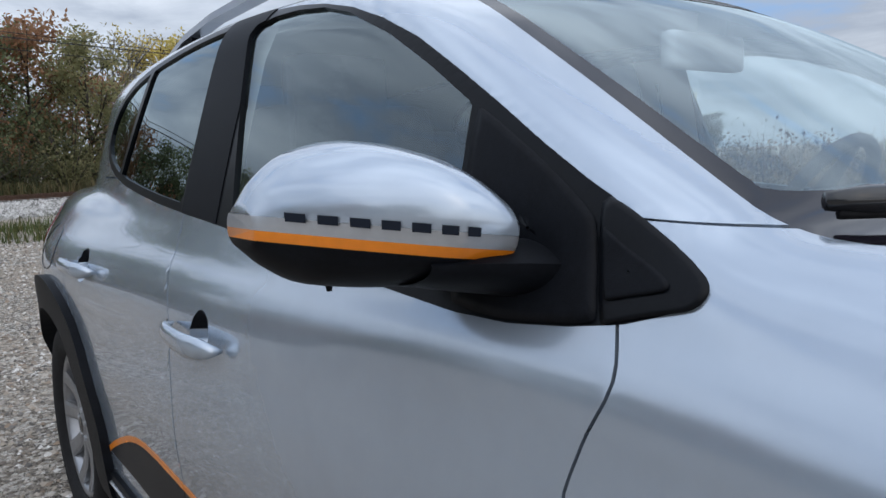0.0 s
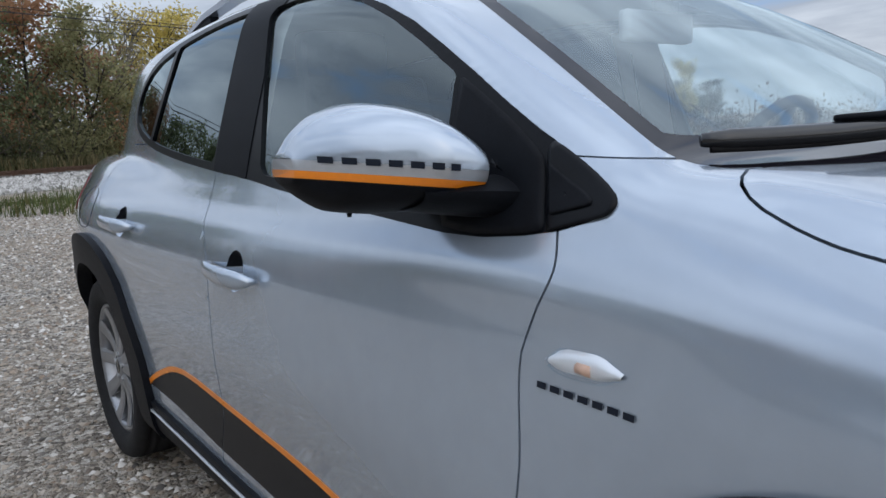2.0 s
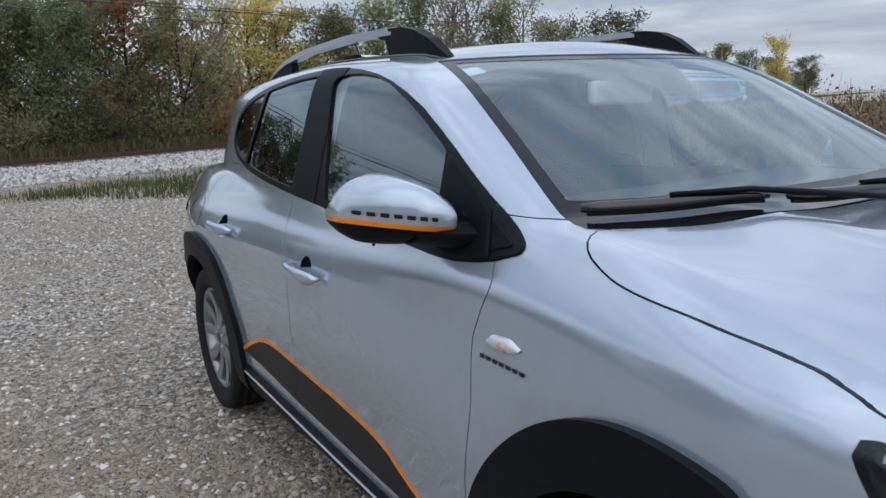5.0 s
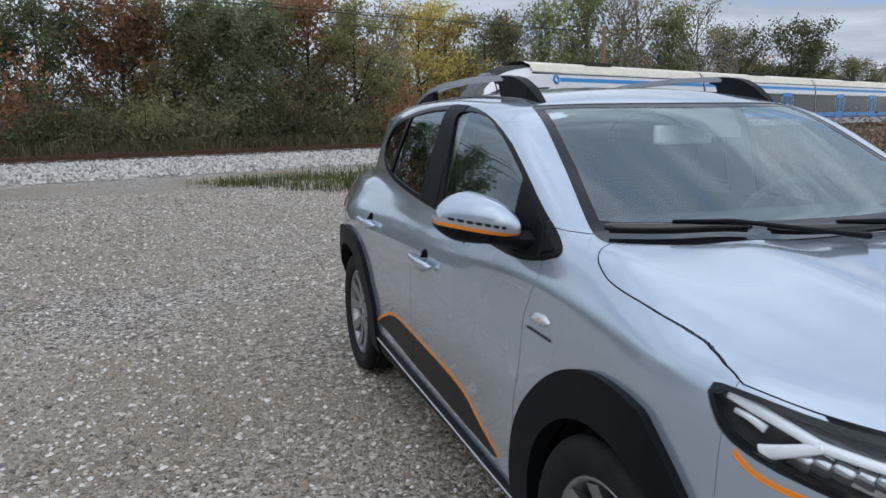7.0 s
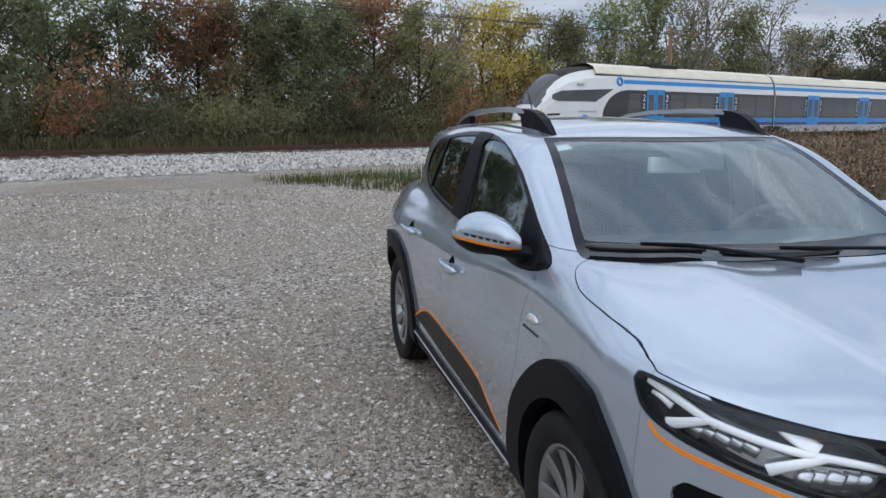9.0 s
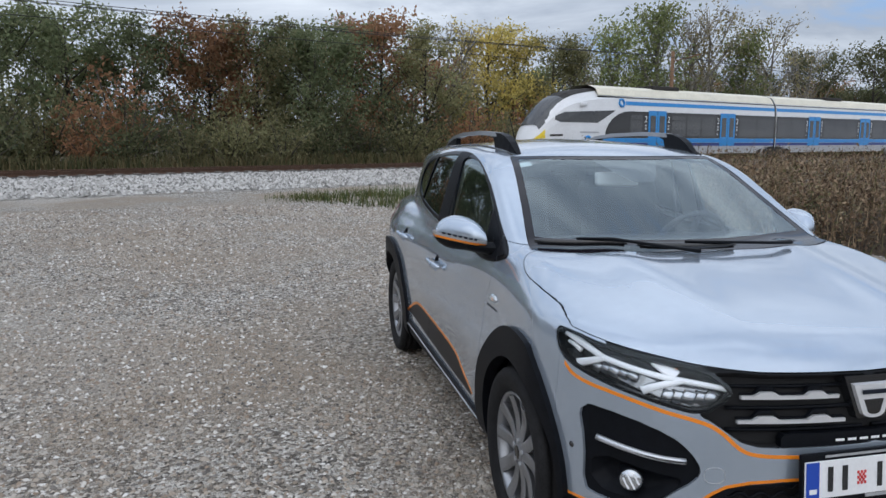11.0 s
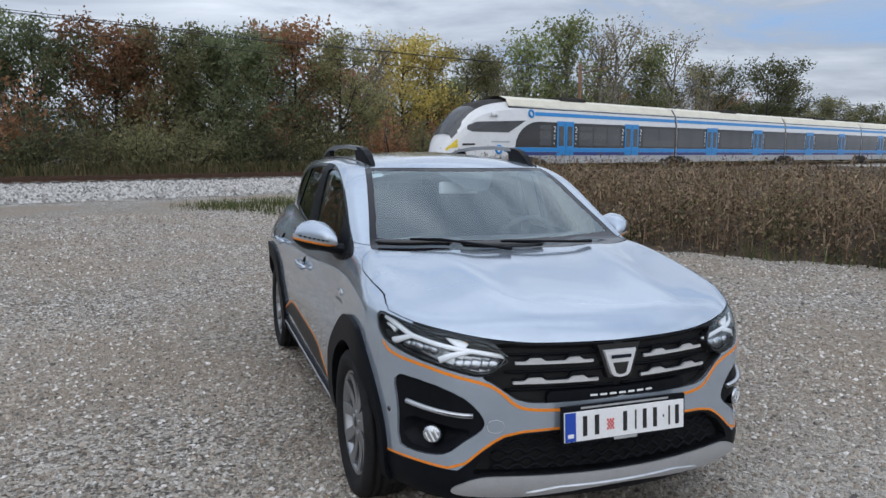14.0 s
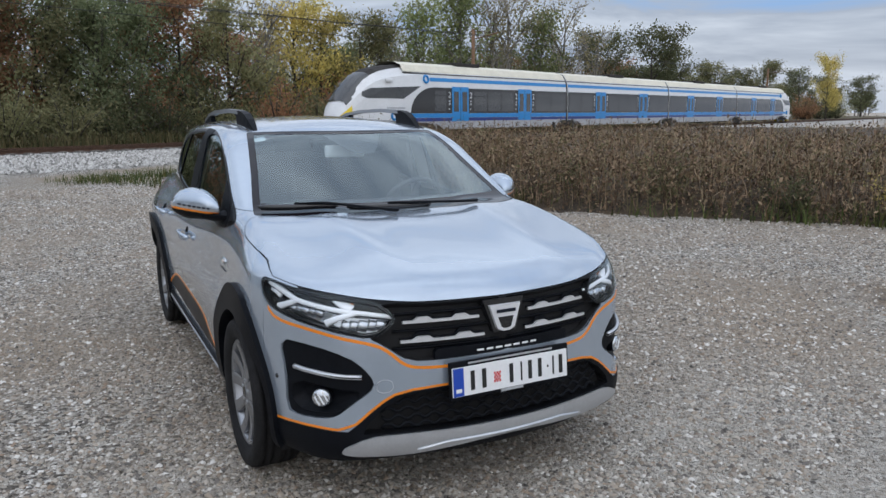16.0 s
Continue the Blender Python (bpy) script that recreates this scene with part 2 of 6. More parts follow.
def link(name, v, faces, mat, parent=None, label="", smooth=True):
    me = bpy.data.meshes.new(name)
    me.from_pydata([tuple(map(float, p)) for p in v], [], [tuple(map(int, f)) for f in faces])
    if smooth:
        me.polygons.foreach_set("use_smooth", [True] * len(me.polygons))
    me.materials.append(mat)
    ob = new(name, me)
    if parent is not None:
        ob.parent = parent
    return tagged(ob, label)


def panel(name, m, mat, parent, off=0.0, depth=.012, label=""):
    """A piece of the skin as a sheet with folded edges."""
    v, t = m
    n = normals(v)
    v = v + n * (off if np.isscalar(off) else off[:, None])
    e = np.concatenate([t[:, [0, 1]], t[:, [1, 2]], t[:, [2, 0]]])
    es = np.sort(e, 1)
    _, first, count = np.unique(es, axis=0, return_index=True, return_counts=True)
    rim = e[first[count == 1]]
    k = len(v)
    outer, inner = v[rim.ravel()], (v - n * depth)[rim.ravel()]
    i = np.arange(len(rim)) * 2
    o, p = k + i, k + 2 * len(rim) + i
    folds = np.stack([o + 1, o, p, p + 1], 1)
    return link(name, np.concatenate([v, outer, inner]), t.tolist() + folds.tolist(), mat, parent, label)


def part(name, bm, mat, parent, label="", smooth=False):
    me = bpy.data.meshes.new(name)
    if smooth:
        for f in bm.faces:
            f.smooth = True
    bm.to_mesh(me)
    bm.free()
    me.materials.append(mat)
    ob = new(name, me)
    ob.parent = parent
    return tagged(ob, label)


def box_bm(sx, sy, sz, at=(0, 0, 0), bevel=0.0, turn=None):
    bm = bmesh.new()
    bmesh.ops.create_cube(bm, size=1)
    bmesh.ops.scale(bm, vec=(sx, sy, sz), verts=bm.verts)
    if bevel:
        bmesh.ops.bevel(bm, geom=bm.edges[:], offset=bevel, segments=2, affect="EDGES", profile=.7)
    if turn is not None:
        bmesh.ops.transform(bm, matrix=turn, verts=bm.verts)
    bmesh.ops.translate(bm, vec=at, verts=bm.verts)
    return bm


def loft(rings, close_ends=True, ring_closed=True):
    """Quads through rings of equal length."""
    v = [p for r in rings for p in r]
    k = len(rings[0])
    f = []
    for a in range(len(rings) - 1):
        for b in range(k if ring_closed else k - 1):
            f.append((a * k + b, a * k + (b + 1) % k, (a + 1) * k + (b + 1) % k, (a + 1) * k + b))
    if close_ends:
        f += [tuple(range(k))[::-1], tuple(range((len(rings) - 1) * k, len(rings) * k))]
    return v, f


def rod(path, radius, k=10, flat=1.0):
    """Rings of a round bar along a path of points."""
    rings, path = [], [Vector(p) for p in path]
    for n, p in enumerate(path):
        ahead = (path[min(n + 1, len(path) - 1)] - path[max(n - 1, 0)]).normalized()
        a = ahead.orthogonal().normalized() if abs(ahead.z) > .9 else ahead.cross(Vector((0, 0, 1))).normalized()
        b = ahead.cross(a)
        r = float(radius[n] if isinstance(radius, (list, tuple)) else radius)
        rings.append([p + r * (math.cos(2 * math.pi * c / k) * a + flat * math.sin(2 * math.pi * c / k) * b) for c in range(k)])
    return loft(rings)


def lathe(profile, k=48, closed=False):
    """A body of revolution about the x axis, from (x, radius) pairs."""
    rings = [[(x, r * math.cos(2 * math.pi * c / k), r * math.sin(2 * math.pi * c / k)) for c in range(k)] for x, r in profile]
    if closed:
        rings.append(rings[0])
    return loft(rings, close_ends=False)


def glass(name, tint, rough=.0, mirror=.06):
    """Window glass: a mirror coat, stronger at a flat angle, over tinted see-through."""
    m = bpy.data.materials.new(name)
    m.use_nodes = True
    nt = m.node_tree
    nt.nodes.clear()
    out, mix = nt.nodes.new("ShaderNodeOutputMaterial"), nt.nodes.new("ShaderNodeMixShader")
    see, gloss, lay = nt.nodes.new("ShaderNodeBsdfTransparent"), nt.nodes.new("ShaderNodeBsdfGlossy"), nt.nodes.new("ShaderNodeLayerWeight")
    lay.inputs["Blend"].default_value = .5
    power, amount = nt.nodes.new("ShaderNodeMath"), nt.nodes.new("ShaderNodeMapRange")
    power.operation = "POWER"
    power.inputs[1].default_value = 4.0
    amount.inputs["To Min"].default_value, amount.inputs["To Max"].default_value = mirror, 1.0
    see.inputs["Color"].default_value = (*tint, 1)
    gloss.inputs["Roughness"].default_value = rough
    gloss.inputs["Color"].default_value = (.84, .96, 1.0, 1)
    nt.links.new(lay.outputs["Facing"], power.inputs[0])
    nt.links.new(power.outputs[0], amount.inputs["Value"])
    nt.links.new(amount.outputs[0], mix.inputs[0])
    nt.links.new(see.outputs[0], mix.inputs[1])
    nt.links.new(gloss.outputs[0], mix.inputs[2])
    nt.links.new(mix.outputs[0], out.inputs["Surface"])
    return m


SCREEN_GLASS = glass("windscreen_glass", (.88, .95, .96), .0, .15)
SIDE_GLASS = glass("door_glass", (.74, .83, .84), .0, .15)
DARK_GLASS = glass("privacy_glass", (.06, .065, .07), .0, .13)
LENS = glass("lamp_lens", (.95, .96, .97), .0, .03)

car = tagged(new("car"), "silver crossover hatchback with black cladding and orange lines, on gravel", "car")
WHEEL_Y, FRONT_Y, WHEEL_Z = 1.302, -1.247, .325


def sx_(v):
    return np.abs(v[:, 0])


def fs(v):
    """The way round the nose, from its middle, in metres."""
    return .85 * np.arctan2(np.abs(v[:, 0]), -(v[:, 1] + 1.2)) + np.where(v[:, 1] > -1.25, 2.0, 0)


def sides(m):
    return cut(m, lambda v: v[:, 0])


def pair(name, m, mat, parent, off=0.0, depth=.012, label=""):
    """The same piece on both flanks, each its own object."""
    return [panel(name, h, mat, parent, off, depth, label) for h in sides(m) if len(h[1])]


skin = shell()
_, skin = cut(skin, lambda v: np.minimum(np.hypot(v[:, 1] - FRONT_Y, v[:, 2] - WHEEL_Z) - .362, np.hypot(v[:, 1] - WHEEL_Y, v[:, 2] - WHEEL_Z) - .385))
floor_pan, skin = cut(skin, lambda v: v[:, 2] - .232)
panel("underbody", floor_pan, PLASTIC, car, 0, .002, "black plastic underbody edge")

# wheel arch cladding
arches, skin = cut(skin, lambda v: np.minimum(np.hypot(v[:, 1] + 1.265, v[:, 2] - .30) - .505 + .55 * np.clip(-1.40 - v[:, 1], 0, .25), np.hypot(v[:, 1] - 1.30, v[:, 2] - .31) - .502) + np.where((sx_(v) < .5) | ((v[:, 1] > 1.5) & (v[:, 2] < .44)), 2, 0))
for half in cut(arches, lambda v: v[:, 1]):
    pair("wheel_arch", half, PLASTIC, car, .022, .05, "grained black plastic wheel arch")

low_back, skin = cut(skin, lambda v: np.maximum(1.6 - v[:, 1], v[:, 2] - .46))
panel("rear_bumper", low_back, PLASTIC, car, 0, .01, "black plastic lower rear bumper")

# sill cladding
sill, skin = cut(skin, lambda v: np.maximum(v[:, 2] - (.312 + .0445 * v[:, 1]), np.abs(v[:, 1] - .04) - .95))
pair("sill", sill, PLASTIC, car, .012, .03, "black plastic sill")

SILL_LINE = [(y, .283 + .0445 * y) for y in np.linspace(-.84, .90, 40)]

# side windows
DLO = softened([(-.86, 1.012), (-.80, 1.062), (-.692, 1.117), (-.531, 1.212), (-.348, 1.310), (-.148, 1.375), (.088, 1.413), (.315, 1.424), (.564, 1.419),
                (.832, 1.399), (1.131, 1.360), (1.267, 1.297), (1.304, 1.206), (1.202, 1.137), (.973, 1.089), (.634, 1.052), (.346, 1.030), (.148, 1.018),
                (-.043, .997), (-.424, .970), (-.621, .957), (-.776, .974), (-.85, .998)], 1)
dlo, skin = cut(skin, lambda v: np.where(sx_(v) > .5, in_shape(v[:, 1], v[:, 2], DLO), 1))
FRONT_GLASS = [(.160, 1.388), (.175, 1.372), (.085, 1.045), (.06, 1.028), (-.3, .995), (-.543, .985), (-.543, 1.0), (-.535, 1.188), (-.44, 1.242), (-.33, 1.298), (-.20, 1.350), (-.10, 1.376), (.012, 1.391), (.10, 1.395)]


def rear_pane(v):
    """The rear door's glass: the opening less its rubber, between the pillar cover and a slim bar."""
    y, z = v[:, 1], v[:, 2]
    return np.maximum.reduce([in_shape(y, z, DLO) + .019, .362 - (z - 1.04) * .10 - y, y - (.968 - (z - 1.09) * .46)])


def quarter_pane(v):
    y, z = v[:, 1], v[:, 2]
    return np.maximum(in_shape(y, z, DLO) + .019, 1.0 - (z - 1.09) * .46 - y)


for shape, mat, word in ((lambda v: in_shape(v[:, 1], v[:, 2], FRONT_GLASS), SIDE_GLASS, "clear front door glass"), (rear_pane, DARK_GLASS, "dark tinted rear door glass"), (quarter_pane, DARK_GLASS, "dark tinted quarter glass")):
    pane, dlo = cut(dlo, shape)
    for ob in pair("side_window", pane, mat, car, -.006, .003, word):
        ob.visible_shadow = False
pillar, dlo = cut(dlo, lambda v: np.abs(v[:, 1] - .24 + (v[:, 2] - 1.2) * .05) - .10)
pair("pillar_cover", pillar, PLASTIC, car, .002, .01, "satin black centre pillar cover")
pair("window_surround", dlo, TRIM, car, .0, .012, "black rubber window surround")


# windscreen with its printed black border, and the cowl below it
def hood_back(x):
    return -1.135 + .70 * np.abs(x) ** 4


SCREEN_EDGE = ((-1.2, .72), (-.94, .70), (-.848, .684), (-.614, .632), (-.204, .553), (0, .52))


def screen_field(v):
    a = sx_(v)
    return np.maximum.reduce([a - spline(SCREEN_EDGE, v[:, 1]), v[:, 1] - (-.338 + .43 * a * a), hood_back(a) - v[:, 1], 1.0 - v[:, 2]])


screen, skin = cut(skin, screen_field)
pane, border = cut(screen, lambda v: np.maximum.reduce([screen_field(v) + .036, (-.985 + .34 * sx_(v) ** 2) - v[:, 1]]))
wsc = panel("windscreen", pane, SCREEN_GLASS, car, -.004, .003, "large curved windscreen reflecting clouds")
wsc.visible_shadow = False
cowl, border = cut(border, lambda v: v[:, 1] - hood_back(v[:, 0]) - .016)
panel("cowl", cowl, PLASTIC, car, -.012, .01, "black plastic cowl below the windscreen")
panel("screen_border", border, PRINTED, car, -.003, .006, "black printed windscreen border")

# front lamps
LAMP_DARK = material("lamp_housing", (.07, .075, .085), .25, .6, .2, .3, 30)
LAMP = softened([(1.022, .892), (.945, .887), (.821, .870), (.671, .857), (.543, .839), (.502, .823), (.446, .777), (.462, .745), (.524, .698), (.658, .733),
                 (.793, .755), (.911, .775), (.980, .803), (1.012, .855)], 1)
lamp_zone, skin = cut(skin, lambda v: in_shape(fs(v), v[:, 2], LAMP))
for half in sides(lamp_zone):
    lamp = panel("headlamp", half, LENS, car, -.001, .004, "clear headlamp lens with split light bars")
    lamp.visible_shadow = False
    panel("housing", half, LAMP_DARK, lamp, -.06, -.055, "black lamp housing")
    rimm, _ = cut(half, lambda v: -in_shape(fs(v), v[:, 2], LAMP) - .010)
    panel("edge", rimm, TRIM, lamp, -.004, .02)

# grille mouth
GRILLE = softened([(-.08, .812), (.3, .814), (.5, .828), (.54, .80), (.54, .70), (.515, .692), (.473, .662), (.404, .611), (.274, .606), (-.08, .614)], 1)
mouth, skin = cut(skin, lambda v: in_shape(fs(v), v[:, 2], GRILLE))
grille = panel("grille", mouth, DARK, car, -.045, -.043, "black radiator grille with bright bars")
lower_lip, _ = cut(mouth, lambda v: np.maximum(v[:, 2] - .648, sx_(v) - .30))
panel("name_strip", lower_lip, PLASTIC, grille, -.006, .03, "black strip with pale letters")

# orange lines and bumper corners
ORANGE_UP = softened([(.955, .782), (.907, .745), (.72, .733), (.52, .682), (.472, .652), (.423, .601), (.374, .584), (.251, .579), (-.05, .579)], 2, False)
ORANGE_LOW = softened([(.95, .352), (.926, .353), (.75, .366), (.605, .363), (.511, .456), (.438, .500), (.249, .512), (-.05, .512)], 1, False)
for e in (0, .004, -.004):
    skin = cut(skin, lambda v: in_shape(fs(v), v[:, 2], ORANGE_UP + [(-.05, 1.3), (.96, 1.3)]) + e, False)
    skin = cut(skin, lambda v: in_shape(fs(v), v[:, 2], ORANGE_LOW + [(-.05, 0), (.96, 0)]) + e, False)
line, skin = cut(skin, lambda v: np.maximum(near_line(fs(v), v[:, 2], ORANGE_UP) - .0056, fs(v) - .955))
panel("orange_line", line, ORANGE, car, .001, .006, "thin orange trim line")
line, skin = cut(skin, lambda v: np.maximum(near_line(fs(v), v[:, 2], ORANGE_LOW) - .0046, fs(v) - .93))
panel("orange_line", line, ORANGE, car, .001, .006, "thin orange trim line")
FOG = softened([(.892, .680), (.716, .676), (.606, .643), (.551, .592), (.521, .540), (.531, .508), (.591, .463), (.644, .414), (.694, .400), (.802, .392), (.858, .400), (.857, .547)], 1)
pocket, skin = cut(skin, lambda v: in_shape(fs(v), v[:, 2], FOG))
HOLLOW = softened([(.835, .535), (.60, .515), (.56, .50), (.60, .455), (.66, .42), (.835, .415)], 1)
pockets = []
for half in sides(pocket):
    inn, out = cut(half, lambda v: in_shape(fs(v), v[:, 2], HOLLOW))
    fog = panel("fog_surround", out, PLASTIC, car, -.010, .03, "black plastic fog lamp surround")
    deep = -.012 - np.clip(-in_shape(fs(inn[0]), inn[0][:, 2], HOLLOW) * 1.2, 0, .035)
    panel("pocket", inn, PLASTIC, fog, deep, .004)
    pockets.append(fog)

CHIN = [(-.08, .506), (.249, .506), (.438, .494), (.511, .450), (.605, .357), (.75, .360), (.926, .347), (1.15, .335), (1.15, .1), (-.08, .1)]
chin, skin = cut(skin, lambda v: in_shape(fs(v), v[:, 2], CHIN))
SKID = softened([(-.1, .336), (.143, .336), (.456, .338), (.54, .336), (.635, .290), (.62, .264), (.441, .250), (.26, .262), (.1, .275), (-.1, .278)], 1)
skid, chin = cut(chin, lambda v: in_shape(fs(v), v[:, 2], SKID))
skid_plate = panel("skid_plate", skid, SATIN, car, .012, .04, "satin silver skid plate under the bumper")
NET = [(-.1, .500), (.25, .500), (.425, .485), (.495, .44), (.545, .385), (.56, .345), (-.1, .343)]
net, chin = cut(chin, lambda v: in_shape(fs(v), v[:, 2], NET))
intake = panel("lower_intake", net, DARK, car, -.045, -.043, "black honeycomb lower air intake")
panel("chin", chin, PLASTIC, car, .004, .04, "black plastic lower bumper")

# bonnet
SEAM = ((-1.70, .74), (-1.63, .84), (-1.58, .893), (-1.535, .915), (-1.446, .942), (-1.29, .968), (-1.13, .989), (-1.04, 1.016), (-1.0, 1.036), (-.97, 1.06))
LIP = ((0, .817), (.317, .823), (.49, .838), (.63, .861), (.73, .878), (.80, .90), (.9, .93))


def hood_field(v):
    a = sx_(v)
    return np.maximum.reduce([spline(SEAM, v[:, 1]) - v[:, 2], spline(LIP, a) - v[:, 2], v[:, 1] - hood_back(a), np.where(v[:, 1] > -.9, .1, -9)])


hood, skin = cut(skin, lambda v: hood_field(v) + .0014)
panel("bonnet", hood, PAINT, car, 0, .014, "silver bonnet with two soft ridges")
_, skin = cut(skin, lambda v: hood_field(v) - .0014)
seal, skin = cut(skin, lambda v: np.maximum.reduce([.80 - v[:, 2], sx_(v) - .73, v[:, 1] + 1.60]))
panel("bonnet_seal", seal, TRIM, car, -.005, .01, "black gap under the bonnet edge")

# doors
SEAM_A = ((.2, -.735), (.279, -.737), (.412, -.750), (.679, -.777), (.82, -.762), (.871, -.775), (.939, -.802), (.979, -.79), (1.1, -.765))
SEAM_B = ((.2, .29), (.36, .27), (.473, .235), (.596, .224), (.80, .250), (.94, .325), (.998, .335), (1.1, .335))
SEAM_C = ((.2, .80), (.46, .875), (.56, .945), (.69, 1.03), (.86, 1.10), (.93, 1.20), (.98, 1.255), (1.02, 1.26), (1.1, 1.22))


HEM = softened([(.86, .38), (.79, .425), (.686, .470), (.58, .506), (.455, .520), (.22, .503), (-.161, .478), (-.36, .455), (-.463, .411), (-.605, .365), (-.64, .342)], 1, False)
FILM = HEM + [(-.60, .326), (-.323, .333), (.264, .363), (.607, .391), (.80, .400)]


def flank(v):
    return np.where((sx_(v) > .55) & (v[:, 2] < np.interp(v[:, 1], (.2, 1.0), (1.03, 1.15))), -9, .2)


def handle_cup(y0, z0):
    return lambda v: np.where(sx_(v) > .6, np.hypot((v[:, 1] - y0) / 1.0, (v[:, 2] - z0) / 1.0) - .045, 1)


def gap(f):
    global skin
    _, skin = cut(skin, lambda v: np.abs(f(v)) - .0022)


for name, fa, fb, hy, hz, word in (("front_door", SEAM_A, SEAM_B, .10, .826, "silver front door"), ("rear_door", SEAM_B, SEAM_C, .93, .874, "silver rear door")):
    def door_field(v):
        return np.maximum.reduce([spline(fa, v[:, 2]) - v[:, 1], v[:, 1] - spline(fb, v[:, 2]), flank(v), v[:, 2] - 1.1])

    door, skin = cut(skin, lambda v: door_field(v) + .002)
    film, _ = cut(door, lambda v: in_shape(v[:, 1], v[:, 2], FILM))
    for e in (0, .006):
        film = cut(film, lambda v: in_shape(v[:, 1], v[:, 2], FILM) + .015 - e, False)
    hem, film = cut(film, lambda v: near_line(v[:, 1], v[:, 2], HEM) - .015)
    films = list(zip(sides(film), sides(hem)))
    _, skin = cut(skin, lambda v: door_field(v) - .002)
    for half in sides(door):
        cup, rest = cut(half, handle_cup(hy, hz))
        leaf = panel(name, rest, PAINT, car, 0, .012, word)
        for a, b in films:
            if a[0][:, 0].mean() * half[0][:, 0].mean() > 0:
                panel("film", a, STICKER, leaf, .0012, .001, "charcoal decorative film")
                panel("film_edge", b, ORANGE, leaf, .0014, .001, "orange film border")
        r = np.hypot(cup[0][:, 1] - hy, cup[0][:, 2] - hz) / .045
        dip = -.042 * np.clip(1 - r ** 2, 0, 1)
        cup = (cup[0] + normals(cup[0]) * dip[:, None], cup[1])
        # the cup's upper half is coloured black to paint in its shade
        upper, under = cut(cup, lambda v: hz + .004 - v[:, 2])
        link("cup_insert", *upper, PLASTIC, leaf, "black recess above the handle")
        link("handle_cup", *under, PAINT, leaf)
        s = 1 if half[0][:, 0].mean() > 0 else -1
        ys = np.linspace(hy - .118, hy + .122, 15)
        xw = [spline(WIDE, y) - spline(TUMBLE, hz) + .035 * math.exp(-((y - 1.3) / .45) ** 2) for y in ys]
        rings = []
        for y, x in zip(ys, xw):
            u = (y - hy) / .12
            lift = .012 + .030 * max(0, 1 - abs(u) ** 3)
            hh = .020 * (1 - .2 * u) * max(.25, (1 - abs(u) ** 6))
            rings.append([(s * (x + lift + .010 * math.cos(q) * (1 if math.cos(q) > 0 else 1.2)), y, hz + .006 * u + hh * math.sin(q)) for q in np.linspace(0, 2 * math.pi, 12, endpoint=False)])
        link("door_handle", *loft(rings), PAINT, leaf, "silver pull handle")
        if s < 0:
            bm = bmesh.new()
            bmesh.ops.create_cone(bm, cap_ends=True, segments=12, radius1=.005, radius2=.005, depth=.004)
            bmesh.ops.transform(bm, matrix=pose(s * (xw[-2] + .027), hy + .105, hz, 0, 90, 0), verts=bm.verts)
            part("lock", bm, GLOSS, leaf)

roof_zone, skin = cut(skin, lambda v: np.where(v[:, 2] > 1.1, sx_(v) - .53 + .0 * v[:, 1], 1))
panel("roof", roof_zone, PAINT, car, 0, .01, "silver roof panel")
bumper, skin = cut(skin, lambda v: v[:, 1] + 1.568)
panel("front_bumper", bumper, PAINT, car, 0, .012, "silver front bumper")
_, skin = cut(skin, lambda v: np.abs(v[:, 1] + 1.568) - .0012)
LAMP_BACK = softened([(1.78, 1.02), (1.70, .93), (1.74, .84), (2.2, .84), (2.2, 1.02)], 1)
tail, skin = cut(skin, lambda v: np.where(sx_(v) > .5, in_shape(v[:, 1], v[:, 2], LAMP_BACK), 1))
TAIL = material("red_lens", (.12, .006, .008), .15, 0, .4)
pair("tail_lamp", tail, TAIL, car, .003, .02, "red tail lamp")
rear_pane, skin = cut(skin, lambda v: np.maximum.reduce([1.08 - v[:, 2], v[:, 2] - 1.36, sx_(v) - .50, 1.55 - v[:, 1]]))
panel("rear_window", rear_pane, DARK_GLASS, car, -.004, .003, "dark rear window").visible_shadow = False
wing, skin = cut(skin, lambda v: np.maximum(v[:, 1] + .5, v[:, 2] - (1.066 + .06 * (v[:, 1] + .8))))
pair("front_wing", wing, PAINT, car, 0, .012, "silver front wing")
_, skin = cut(skin, lambda v: np.maximum(np.abs(v[:, 2] - (1.066 + .06 * (v[:, 1] + .8))) - .002, v[:, 1] + .6))
pair("body_side", skin, PAINT, car, 0, .01, "silver body side and roof pillar")

# what shows in the gaps
inner = shell()
_, inner = cut(inner, lambda v: np.minimum(np.hypot(v[:, 1] - FRONT_Y, v[:, 2] - WHEEL_Z) - .362, np.hypot(v[:, 1] - WHEEL_Y, v[:, 2] - WHEEL_Z) - .385))
_, inner = cut(inner, lambda v: 1.0 - v[:, 2] - 9 * (sx_(v) < 0))
for f in (lambda v: in_shape(fs(v), v[:, 2], FOG) - .01, lambda v: in_shape(fs(v), v[:, 2], GRILLE) - .01, lambda v: in_shape(fs(v), v[:, 2], LAMP) - .01, lambda v: in_shape(fs(v), v[:, 2], NET) - .01,
          handle_cup(.10, .826), handle_cup(.93, .874)):
    _, inner = cut(inner, f)
panel("inner_shell", inner, DARK, car, -.013, .002, "black gaps between panels")


